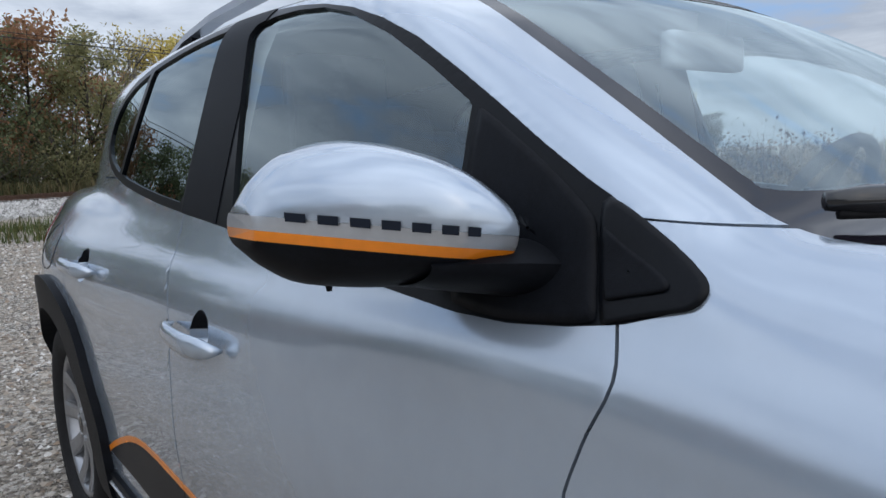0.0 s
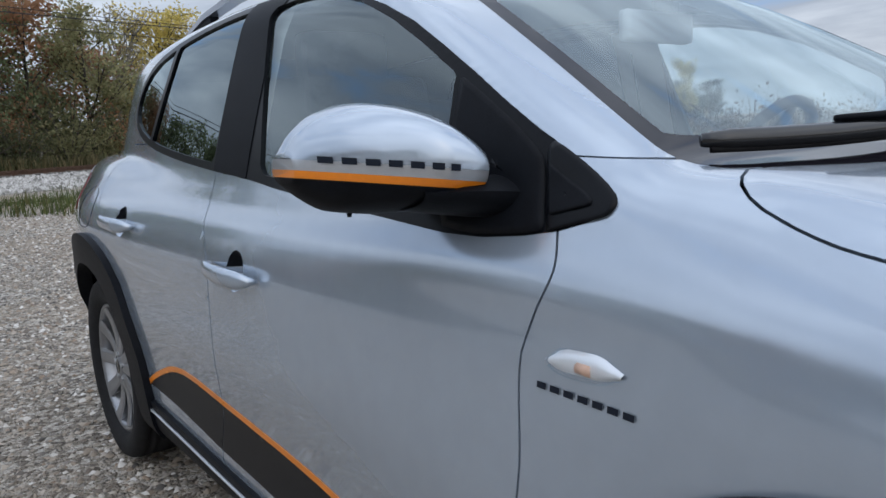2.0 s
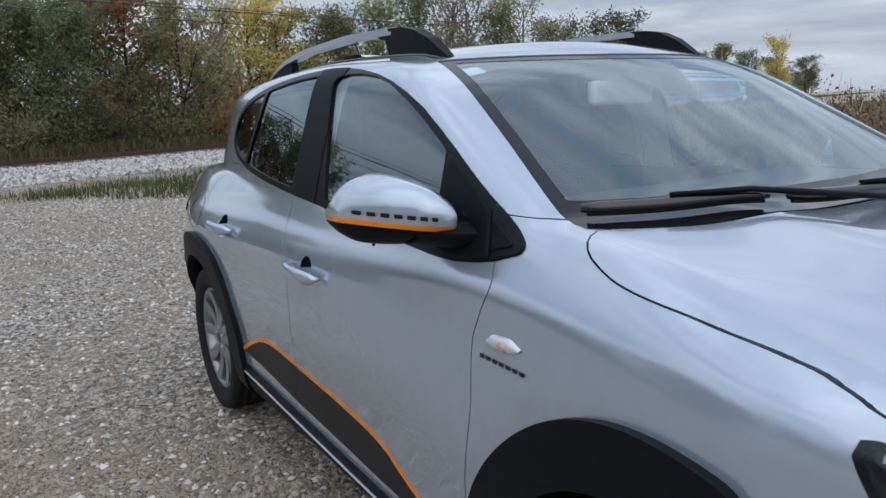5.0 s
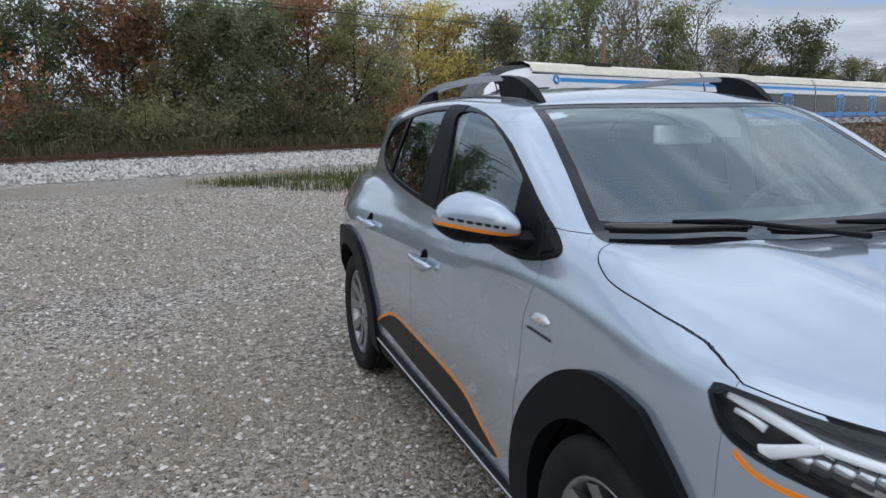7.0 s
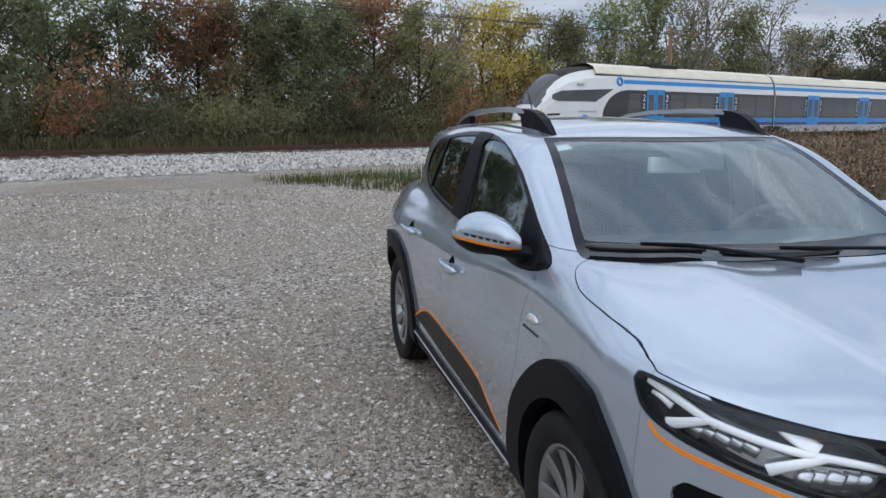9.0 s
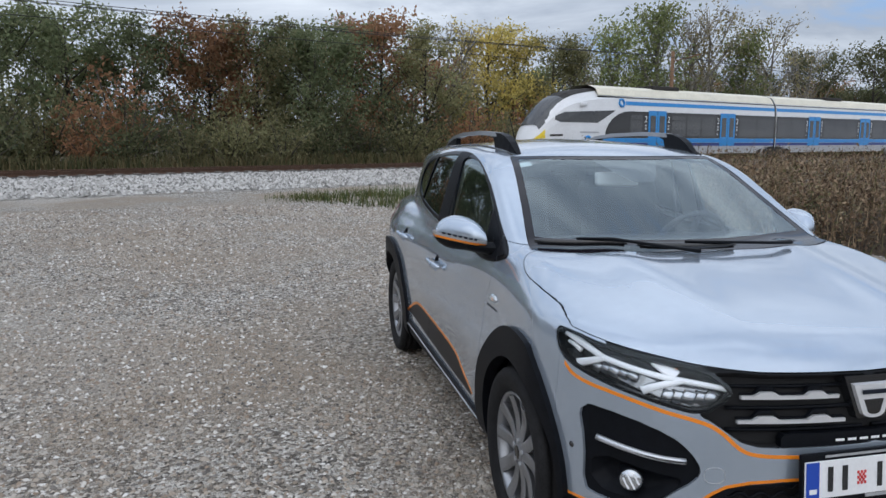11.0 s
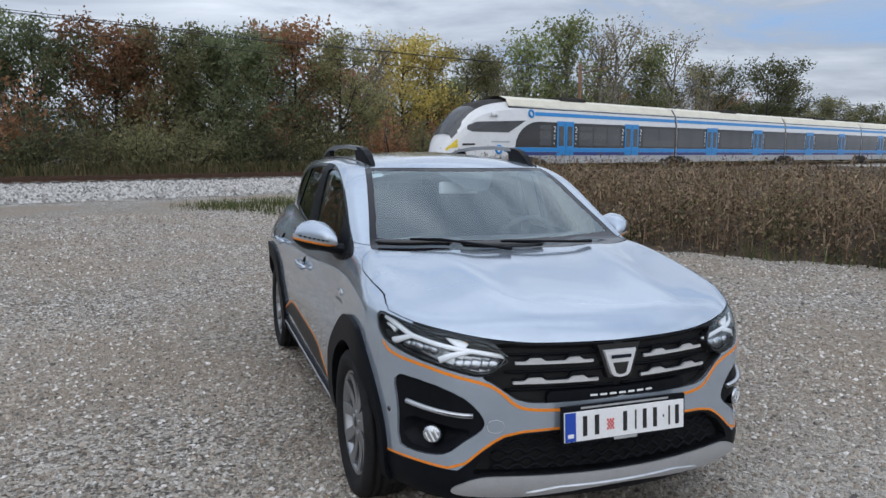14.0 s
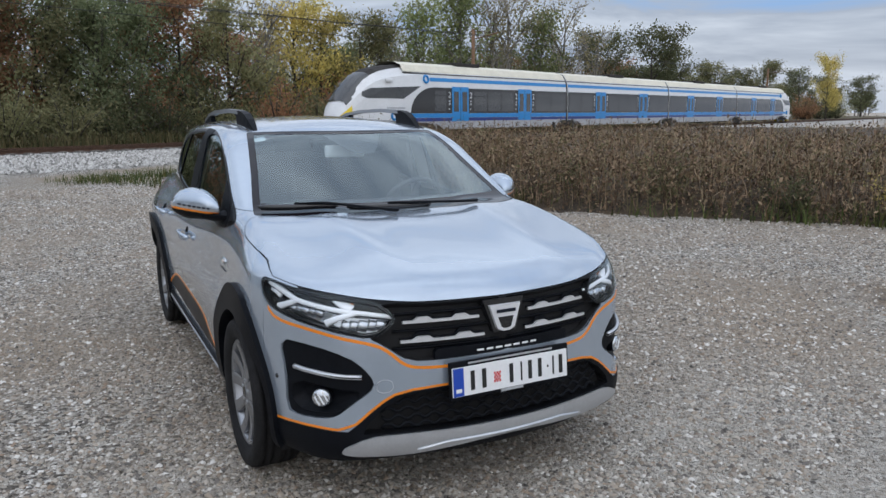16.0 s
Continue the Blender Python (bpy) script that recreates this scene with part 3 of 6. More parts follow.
# ---- the car's fittings ----
def sheet_on(name, strokes, place, width, mat, parent, label=""):
    """Flat strokes laid on a surface: place(u, w) gives the point, and strokes are lines in (u, w)."""
    v, f = [], []
    for (a, b), (c, d) in strokes:
        l = math.hypot(c - a, d - b)
        px, py = -(d - b) / l * width / 2, (c - a) / l * width / 2
        ex, ey = (c - a) / l * width * .45, (d - b) / l * width * .45
        k = len(v)
        for n in range(4):
            t = n / 3
            u, w = a - ex + (c - a + 2 * ex) * t, b - ey + (d - b + 2 * ey) * t
            v += [place(u + px, w + py), place(u - px, w - py)]
        f += [(k + 2 * n, k + 2 * n + 1, k + 2 * n + 3, k + 2 * n + 2) for n in range(3)]
    return link(name, v, f, mat, parent, label, False)


def badge(length, height, cell=.085):
    """Seven wide-set plain bars in place of a badge."""
    return [((length * n * (1 - cell) / 6, height * .5), (length * (n * (1 - cell) / 6 + cell), height * .5)) for n in range(7)]


def skin_x(y, z):
    """The flank's half width, by halving."""
    lo, hi = .5, 1.1
    for _ in range(24):
        m = (lo + hi) / 2
        lo, hi = (m, hi) if car_field(np.float64(m), np.float64(y), np.float64(z)) < 0 else (lo, m)
    return lo


def skin_y(x, z):
    lo, hi = -1.2, -2.3
    for _ in range(26):
        m = (lo + hi) / 2
        lo, hi = (m, hi) if car_field(np.float64(x), np.float64(m), np.float64(z)) < 0 else (lo, m)
    return lo


def skin_z(x, y):
    lo, hi = .6, 1.8
    for _ in range(26):
        m = (lo + hi) / 2
        lo, hi = (m, hi) if car_field(np.float64(x), np.float64(y), np.float64(m)) < 0 else (lo, m)
    return lo


def nose_at(s, z, out=0.0):
    """A point on the nose, at a way s round it and a height, out metres off the skin."""
    a = abs(s) / .85
    lo, hi = .2, 1.4
    for _ in range(26):
        m = (lo + hi) / 2
        lo, hi = (m, hi) if car_field(np.float64(m * math.sin(a)), np.float64(-1.2 - m * math.cos(a)), np.float64(z)) < 0 else (lo, m)
    x, y = (1 if s > 0 else -1) * lo * math.sin(a), -1.2 - lo * math.cos(a)
    n = normals(np.array([[x, y, z]]))[0]
    return (x + n[0] * out, y + n[1] * out, z + n[2] * out)


# badge marks and side repeaters on the wings
for s in (-1, 1):
    wing_ob = [o for o in car.children if o.name.startswith("front_wing") and s * o.data.vertices[0].co.x > 0][0]
    for bar in badge(.142, .0095, .060):
        sheet_on("badge_mark", [bar], lambda u, w: (s * (skin_x(-.80 - u, .795 + w) + .0022), -.80 - u, .795 + w), .0078, LETTER, wing_ob, "small dark badge marks")
    rings = []
    for u in np.linspace(0, 1, 9):
        y = -.813 - .112 * u
        h = .0185 * min(1, .30 + 4.5 * u, .20 + 2.6 * (1 - u))
        x = skin_x(y, .832)
        rings.append([(s * (x - .003 + .013 * math.sin(q)), y, .832 + .006 * u + h * math.cos(q)) for q in np.linspace(0, math.pi, 9)])
    rep = link("side_repeater", *loft(rings, False, False), LENS, wing_ob, "clear side repeater lamp")
    link("bulb", *rod([(s * (skin_x(-.865, .832) + .002), -.860, .834), (s * (skin_x(-.88, .832) + .002), -.880, .834)], .007), material("amber", (.70, .45, .33), .3), rep)
    link("reflector", *loft([[(p[0] - s * .006, p[1], p[2]) for p in r] for r in rings], False, False), material("lamp_white", (.85, .87, .9), .25, .3, .5), rep)


# a bright line along each sill, the fuel flap and the gaps round it
for s in (-1, 1):
    link("sill_strip", *rod([(s * (skin_x(y, z) + .0135), y, z) for y, z in SILL_LINE], .0055, 8, .7), SATIN, car, "thin satin silver sill line")
flap = softened([(1.22, .83), (1.43, .835), (1.43, .965), (1.24, .96)], 3)
link("fuel_flap_seam", *rod([(-(skin_x(y, z) + .0003), y, z) for y, z in flap + flap[:1]], .0013, 6), TRIM, car, "dark seam round the square fuel flap")


# the smooth black covers round the front corner of the side windows
def patch(name, pts, s, off, mat, parent, label, rounds=2):
    """A thin cover on the flank with a smooth outline in (y, z)."""
    out = np.array(softened(pts, rounds))
    mid = out.mean(0)
    rings = [mid + (out - mid) * r for r in np.linspace(.02, 1, 9)] + [out]
    flat = np.concatenate(rings)
    lo, hi = np.full(len(flat), .5), np.full(len(flat), 1.1)
    for _ in range(24):
        m = (lo + hi) / 2
        inside = car_field(m, flat[:, 0], flat[:, 1]) < 0
        lo, hi = np.where(inside, m, lo), np.where(inside, hi, m)
    x = lo.reshape(len(rings), -1) + off
    x[-2] -= .0008
    x[-1] -= .012
    x = x.reshape(-1)
    n = len(out)
    v = [(s * a, b[0], b[1]) for a, b in zip(x, flat)]
    f = [(k * n + i, k * n + (i + 1) % n, (k + 1) * n + (i + 1) % n, (k + 1) * n + i) for k in range(len(rings) - 1) for i in range(n)]
    f.append(tuple(range(n)))
    return link(name, v, f if s < 0 else [q[::-1] for q in f], mat, parent, label)


for s in (-1, 1):
    patch("mirror_corner", [(-.550, .972), (-.550, 1.080), (-.549, 1.180), (-.556, 1.181), (-.615, 1.148), (-.675, 1.113), (-.733, 1.073), (-.742, 1.060), (-.755, 1.011),
                            (-.766, .982), (-.760, .976), (-.700, .968), (-.630, .964)], s, .0045, PLASTIC, car, "matt black mirror base panel", 1)
    front = patch("window_surround", [(-.744, 1.0895), (-.769, 1.0785), (-.795, 1.0645), (-.827, 1.0460), (-.848, 1.0335), (-.864, 1.0225), (-.8675, 1.0130), (-.861, 1.0020),
                                      (-.846, .9970), (-.820, .9905), (-.793, .9830), (-.776, .9775), (-.772, .981), (-.760, 1.010), (-.747, 1.060)], s, .0040, TRIM, car, "black rubber window surround", 1)
    patch("corner_cover", [(-.753, 1.060), (-.757, 1.0585), (-.785, 1.0425), (-.812, 1.0305), (-.8315, 1.0200), (-.833, 1.0140), (-.826, 1.0110), (-.798, 1.0045), (-.776, .9985), (-.772, 1.0000), (-.763, 1.020)], s, .0075, PLASTIC, front, "matt black triangular cover", 1)


# mirrors
def mirror_section(a):
    x = .80 + .197 * a
    yf = spline(((0, -.655), (.06, -.690), (.3, -.682), (.6, -.628), (.85, -.560), (1, -.510)), a)
    zt = spline(((0, 1.088), (.06, 1.112), (.25, 1.140), (.5, 1.150), (.75, 1.138), (.92, 1.112), (1, 1.085)), a)
    zb = spline(((0, 1.004), (.1, .996), (.4, .993), (.7, 1.0), (.9, 1.022), (1, 1.042)), a)
    return x, float(yf), -.505 + .030 * a, float(zt), float(zb)


def mirror_front(a, z):
    x, yf, yr, zt, zb = mirror_section(a)
    r = min(1, abs((z - (zt + zb) / 2) / ((zt - zb) / 2)))
    return x, yr - (yr - yf) * (1 - r ** 2.3) ** (1 / 2.3)


def mirror_mesh():
    na, nq = 70, 72
    rows = []
    for a in np.linspace(0, 1, na):
        x, yf, yr, zt, zb = mirror_section(a)
        zm, hz, ring = (zt + zb) / 2, (zt - zb) / 2, []
        for q in np.linspace(0, 2 * math.pi, nq, endpoint=False):
            c, s = math.cos(q), math.sin(q)
            deep = (yr - yf) if c > 0 else .035
            e = 2 / 2.3
            ring.append((-x, yr - deep * math.copysign(abs(c) ** e, c), zm + hz * math.copysign(abs(s) ** e, s)))
        rows.append(ring)
    v, f = loft(rows, close_ends=True)
    tris = []
    for q in f:
        tris += [(q[0], q[k], q[k + 1]) for k in range(1, len(q) - 1)]
    return np.array(v), np.array(tris)


def orange_height(v):
    return v[:, 2] - 1.0345 - (np.abs(v[:, 0]) - .817) * .14


for s in (-1, 1):
    door = [o for o in car.children if o.name.startswith("front_door") and s * o.data.vertices[0].co.x > 0][0]
    m = mirror_mesh()
    m = (m[0] * (-s if s > 0 else 1, 1, 1), m[1] if s < 0 else m[1][:, ::-1])
    low, rest = cut(m, lambda v: orange_height(v) + .007)
    band, rest = cut(rest, lambda v: orange_height(v) - .0035)
    lip, cap = cut(rest, lambda v: orange_height(v) - .0185)
    mirror = link("door_mirror", *low, PLASTIC, car, "black mirror housing with silver cap")
    link("band", *band, ORANGE, mirror, "orange mirror band")
    link("lip", lip[0], lip[1], SATIN, mirror, "grey mirror rim")
    link("cap", cap[0] + (0, -.0012, -.0006), cap[1], PAINT, mirror, "silver painted mirror cap")
    # a wedge with a crease along its front, a flat top and a round belly
    top, belly = [], []
    for x, cy, cz, ty, tz, by, bz in ((.735, -.726, 1.019, -.660, 1.046, -.665, .980), (.775, -.714, 1.023, -.655, 1.044, -.655, .984),
                                      (.805, -.700, 1.026, -.650, 1.043, -.635, .988), (.840, -.682, 1.028, -.640, 1.042, -.600, .993), (.885, -.650, 1.028, -.610, 1.040, -.560, 1.001)):
        top.append([(s * x, cy + (ty - cy) * q, cz + (tz - cz) * (1 - (1 - q) ** 2)) for q in np.linspace(0, 1, 7)] + [(s * x, ty + .06, tz - .01)])
        belly.append([(s * x, by + .06, bz + .01)] + [(s * x, by + (cy - by) * math.sin(q), cz - (cz - bz) * math.cos(q)) for q in np.linspace(0, math.pi / 2, 9)])
    (va, fa), (vb, fb) = loft(top, False, False), loft(belly, False, False)
    link("arm", list(va) + list(vb), list(fa) + [[len(va) + i for i in q] for q in fb], PLASTIC, mirror, "black mirror arm")
    bm = bmesh.new()
    bmesh.ops.create_cone(bm, cap_ends=True, segments=8, radius1=.003, radius2=.005, depth=.010)
    bmesh.ops.translate(bm, vec=(s * .918, -.51, .9965), verts=bm.verts)
    part("sensor", bm, PLASTIC, mirror)

    def on_cap(u, w):
        a = .905 - u
        z = 1.0488 + .14 * (.80 + .197 * a - .817) + w
        x, y = mirror_front(a, z)
        return (s * (x + .001), y - .0035, z)

    for bar in badge(.63, .0100, .085):
        sheet_on("badge_mark", [bar], on_cap, .0088, LETTER, mirror, "dark badge marks on the cap")


# wheels
def wheel_at(x, y, s):
    tyre_p = [(.055, .215), (.080, .225), (.098, .255), (.104, .285), (.100, .308), (.086, .320)]
    for g in (.060, .025, -.025, -.060):
        tyre_p += [(g + .006, .3245), (g + .005, .316), (g - .005, .316), (g - .006, .3245)]
    tyre_p += [(-.086, .320), (-.100, .308), (-.104, .285), (-.098, .255), (-.080, .225), (-.055, .215)]
    w = link("wheel", *lathe([(s * a, r) for a, r in tyre_p], 72), RUBBER, car, "black tyre on a silver alloy rim")
    w.location = (x, y, WHEEL_Z)
    rim_p = [(.040, .205), (.074, .222), (.082, .228), (.083, .221), (.074, .212), (.050, .203), (.0, .198), (-.06, .200), (-.075, .222)]
    link("rim", *lathe([(s * a, r) for a, r in rim_p], 60), ALLOY, w, "silver rim")
    link("brake_disc", *lathe([(s * .0, .02), (s * .0, .135), (s * -.02, .135)], 36), material("brake_iron", (.12, .11, .10), .5, .7), w, "dark brake disc")
    hub_p = [(.076, .001), (.076, .028), (.072, .034), (.064, .062), (.040, .070), (.0, .072)]
    link("hub", *lathe([(s * a, r) for a, r in hub_p], 30), ALLOY, w)
    link("centre_cap", *lathe([(s * .0785, .001), (s * .0785, .022), (s * .076, .026)], 24), GLOSS, w, "dark centre cap")
    for n in range(5):
        for side in (-1, 1):
            rings = []
            for t in np.linspace(0, 1, 6):
                r = .045 + .165 * t
                ang = 2 * math.pi * n / 5 + .3 + side * (.24 + .06 * t + .02 * math.sin(t * 3))
                wd = .022 + .006 * t
                dp = .068 + .012 * t - .012 * math.sin(t * math.pi)
                c, d = math.cos(ang), math.sin(ang)
                rings.append([(s * (dp + a), r * c - b * d, r * d + b * c) for a, b in ((0, wd), (.004, wd * .6), (.004, -wd * .6), (0, -wd), (-.028, -wd * .7), (-.028, wd * .7))])
            link("spoke", *loft(rings), ALLOY, w, smooth=False)
        ang = 2 * math.pi * n / 5 + .3
        bm = bmesh.new()
        bmesh.ops.create_cone(bm, cap_ends=True, segments=10, radius1=.009, radius2=.009, depth=.012)
        bmesh.ops.transform(bm, matrix=pose(s * .070, .046 * math.cos(ang), .046 * math.sin(ang), 0, 90, 0), verts=bm.verts)
        part("wheel_bolt", bm, SATIN, w)
    # the arch's lining
    k = 40
    rings = [[(x + s * dx, y + .385 * math.cos(q), WHEEL_Z + .385 * math.sin(q)) for q in np.linspace(-.35, math.pi + .35, k)] for dx in (.02, -.03, -.1, -.22)]
    rings.append([(x - s * .22, y + .05 * math.cos(q), WHEEL_Z + .05 * math.sin(q)) for q in np.linspace(-.35, math.pi + .35, k)])
    link("arch_liner", *loft(rings, False, False), DARK, car, "black felt wheel arch liner")
    return w


for s in (-1, 1):
    for y in (FRONT_Y, WHEEL_Y):
        wheel_at(s * .775, y, s)

# roof rails
for s in (-1, 1):
    def rail_ring(y, top, low, half):
        x = .492 + .03 * max(0, 1 - abs(y - .5) / .9)
        z = skin_z(x, y)
        return [(s * (x + half * a), y, z + (top if b > 0 else low)) for a, b in ((-1, -1), (-.75, 1), (.75, 1), (1, -1))]

    rings = [rail_ring(*r) for r in ((-.20, .002, -.02, .014), (-.17, .016, -.02, .020), (-.11, .046, -.02, .026), (-.04, .069, -.02, .028), (.03, .079, -.02, .028), (.09, .080, -.01, .027), (.12, .080, .045, .024), (.17, .079, .055, .02))]
    rail = link("roof_rail", *loft(rings), PLASTIC, car, "roof rail with black feet and silver bar", False)
    rings = [rail_ring(*r) for r in ((.085, .083, .060, .024), (.4, .082, .060, .022), (.8, .078, .056, .022), (1.05, .066, .044, .021), (1.22, .040, .020, .02), (1.30, .018, -.005, .018))]
    link("bar", *loft(rings), ALLOY, rail, "satin grey rail bar", False)
    rings = [rail_ring(*r) for r in ((.98, .050, -.01, .018), (1.12, .050, -.01, .02), (1.24, .030, -.01, .018), (1.34, .004, -.02, .015))]
    link("rear_foot", *loft(rings), PLASTIC, rail, "", False)
    # joint groove where the roof meets the pillar
    groove = [(s * .535, y, skin_z(.535, y) + .001) for y in np.linspace(-.19, 1.5, 24)]
    link("roof_strip", *rod(groove, .006, 6), GLOSS, car, "black roof seam strip")
aerial = [(0.05, 1.45, skin_z(.05, 1.45)), (.05, 1.52, skin_z(.05, 1.45) + .10), (.05, 1.60, skin_z(.05, 1.45) + .20)]
link("aerial", *rod(aerial, [.006, .004, .003], 8), PLASTIC, car, "short black roof aerial")

# wipers
for x0, x1, xa in ((-.67, -.02, -.36), (-.30, .40, .10)):
    def on_screen(x, up, out):
        y = -1.185 + .5 * x * x + up
        return (x, y, skin_z(x, y) + out)

    blade = link("wiper", *rod([on_screen(x, .055, .020) for x in np.linspace(x0, xa + .02, 12)], [.006] + [.010] * 10 + [.005], 8, 1.3), GLOSS, car, "black wiper blade and arm")
    link("arm", *rod([on_screen(x0 + (xa - x0) * .48, .06, .036), on_screen(xa - .04, .03, .038), on_screen(xa + .18, -.005, .028), on_screen(xa + .27, -.02, .02)], [.007, .010, .011, .016], 8, .6), PLASTIC, blade)
    link("rubber", *rod([on_screen(x, .055, .009) for x in np.linspace(x0 + .01, xa + .01, 12)], .005, 6), RUBBER, blade)

# grille bars, emblem and number plate
for s in (-1, 1):
    for z0, s0, s1 in ((.755, .118, .425), (.683, .098, .432)):
        for tone, lift, wide, dz in ((BRIGHT, -.016, .0050, 0.0), (PLASTIC, -.024, .005, .028)):
            qs = np.linspace(s0, s1, 50)
            rings = []
            for q in qs:
                step = max(0, min(1, 2.2 - abs(((q - s0) / (s1 - s0) * 2 % 1) - .5) * 9))
                px, py, pz = nose_at(s * q, z0 + dz * (.25 + .75 * step) + (0 if dz else .0), lift)
                up = wide + (.012 * step if not dz else 0)
                rings.append([(px, py - .006, pz - wide), (px, py - .006, pz + up), (px, py + .004, pz + up), (px, py + .004, pz - wide)])
            link("grille_bar", *loft(rings), tone, grille, "bright stepped bar" if tone is BRIGHT else "", False)
    for z0 in (.79, .72, .655):
        link("grille_slat", *rod([nose_at(s * q, z0, -.034) for q in np.linspace(.02, .46, 12)], .006, 6), PLASTIC, grille)
# honeycomb
for row in range(5):
    z0 = .362 + row * .031
    reach = .50 - max(0, row - 2) * .035
    pts, count = [], 60
    for k in range(count + 1):
        q = -reach + 2 * reach * k / count
        ph = (k // 2 + row) % 2
        pts.append(nose_at(q if abs(q) > .002 else .002, z0 + (.008 if ((k + 1) // 2 + row) % 2 else -.006), -.020))
    link("mesh_rib", *rod(pts, .0045, 6, 1.6), PLASTIC, intake)


def shield(w, h, taper, k=8):
    """A shield outline, wide above and rounded below."""
    pts = [(-w, h), (w, h)]
    pts += [(taper * w * math.cos(q) , -h * .55 + h * .45 * math.sin(q)) for q in np.linspace(0, -math.pi, k)]
    return pts


def slab(pts, y, z, thick, lean=.12):
    front = [(a, y + b * lean, z + b) for a, b in pts]
    back_ = [(a * 1.06, y + b * lean + thick, z + b * 1.06) for a, b in pts]
    return loft([back_, front])


link("emblem_base", *slab([(-.092, .052), (.092, .052), (.050, -.075), (-.050, -.075)], -1.992, .755, .05), GLOSS, grille, "gloss black emblem base", False)
emblem = link("emblem", *slab(shield(.068, .050, .62), -2.006, .733, .012), BRIGHT, grille, "plain chrome shield emblem", False)
link("inset", *slab(shield(.034, .022, .65), -2.010, .716, .004), GLOSS, emblem, "", False)
bm = box_bm(.085, .003, .013, (0, -2.008, .762), .001)
part("bar_mark", bm, LETTER, emblem)
for bar in badge(.27, .0125, .085):
    sheet_on("badge_mark", [bar], lambda u, w: nose_at((-.135 + u) if abs(u - .135) > .002 else .002, .6205 + w, .0005), .0075, WHITE, grille, "pale badge marks")

plate = tagged(new("number_plate"), "white number plate in a black holder", "")
plate.parent = car
plate.location, plate.rotation_euler = (0, -2.052, .526), (radians(-5), 0, 0)
part("holder", box_bm(.536, .014, .145, (0, .008, .004), .004), PLASTIC, plate, "black plate holder")
part("sheet", box_bm(.52, .006, .111, (0, 0, 0), .003), WHITE, plate, "white metal plate")
part("blue_band", box_bm(.044, .003, .107, (-.235, -.0035, 0), .001), material("blue_band", (.01, .06, .40), .4), plate, "blue band")
part("plate_mark", box_bm(.024, .002, .014, (-.235, -.0055, -.032)), WHITE, plate)
for x, w in ((-.175, .026), (-.125, .027), (-.004, .025), (.042, .010), (.082, .025), (.128, .025), (.166, .008), (.192, .010), (.228, .025)):
    part("plate_mark", box_bm(w * .68, .002, .074 if w > .009 else .01, (x, -.0045, 0), .001), GLOSS, plate)
RED = material("chequer_red", (.6, .03, .03), .4)
for i in range(5):
    for j in range(5):
        if (i + j) % 2 == 0:
            part("chequer", box_bm(.006, .002, .008, (-.079 + i * .006, -.0045, .012 - j * .008)), RED, plate)
part("holder_mark", box_bm(.38, .002, .007, (0, -.0005, .067)), SATIN, plate)
part("holder_mark", box_bm(.10, .002, .010, (0, -.0005, -.062)), SATIN, plate)

def ribbon(pts, wide_, s, off, thick=.012):
    """A flat bar on the nose, along points (way round, height), with a bevelled face."""
    rings = []
    for n, (q, z) in enumerate(pts):
        a, b = pts[max(n - 1, 0)], pts[min(n + 1, len(pts) - 1)]
        dq, dz = b[0] - a[0], b[1] - a[1]
        l = math.hypot(dq, dz)
        w = (wide_[0] + (wide_[1] - wide_[0]) * n / (len(pts) - 1)) / 2
        nq, nz = -dz / l * w, dq / l * w
        rings.append([nose_at(s * (q + nq), z + nz, off - thick), nose_at(s * (q + nq), z + nz, off - .003), nose_at(s * (q + nq * .6), z + nz * .6, off),
                      nose_at(s * (q - nq * .6), z - nz * .6, off), nose_at(s * (q - nq), z - nz, off - .003), nose_at(s * (q - nq), z - nz, off - thick)])
    return loft(rings)


lip_line = [(q, .290 - .016 * max(0, abs(q) - .26) / .10) for q in np.linspace(-.38, .38, 30)]
link("skid_lip", *rod([nose_at(q, z, .013) for q, z in lip_line], .0065, 8), SATIN, skid_plate, "raised lip on the skid plate")

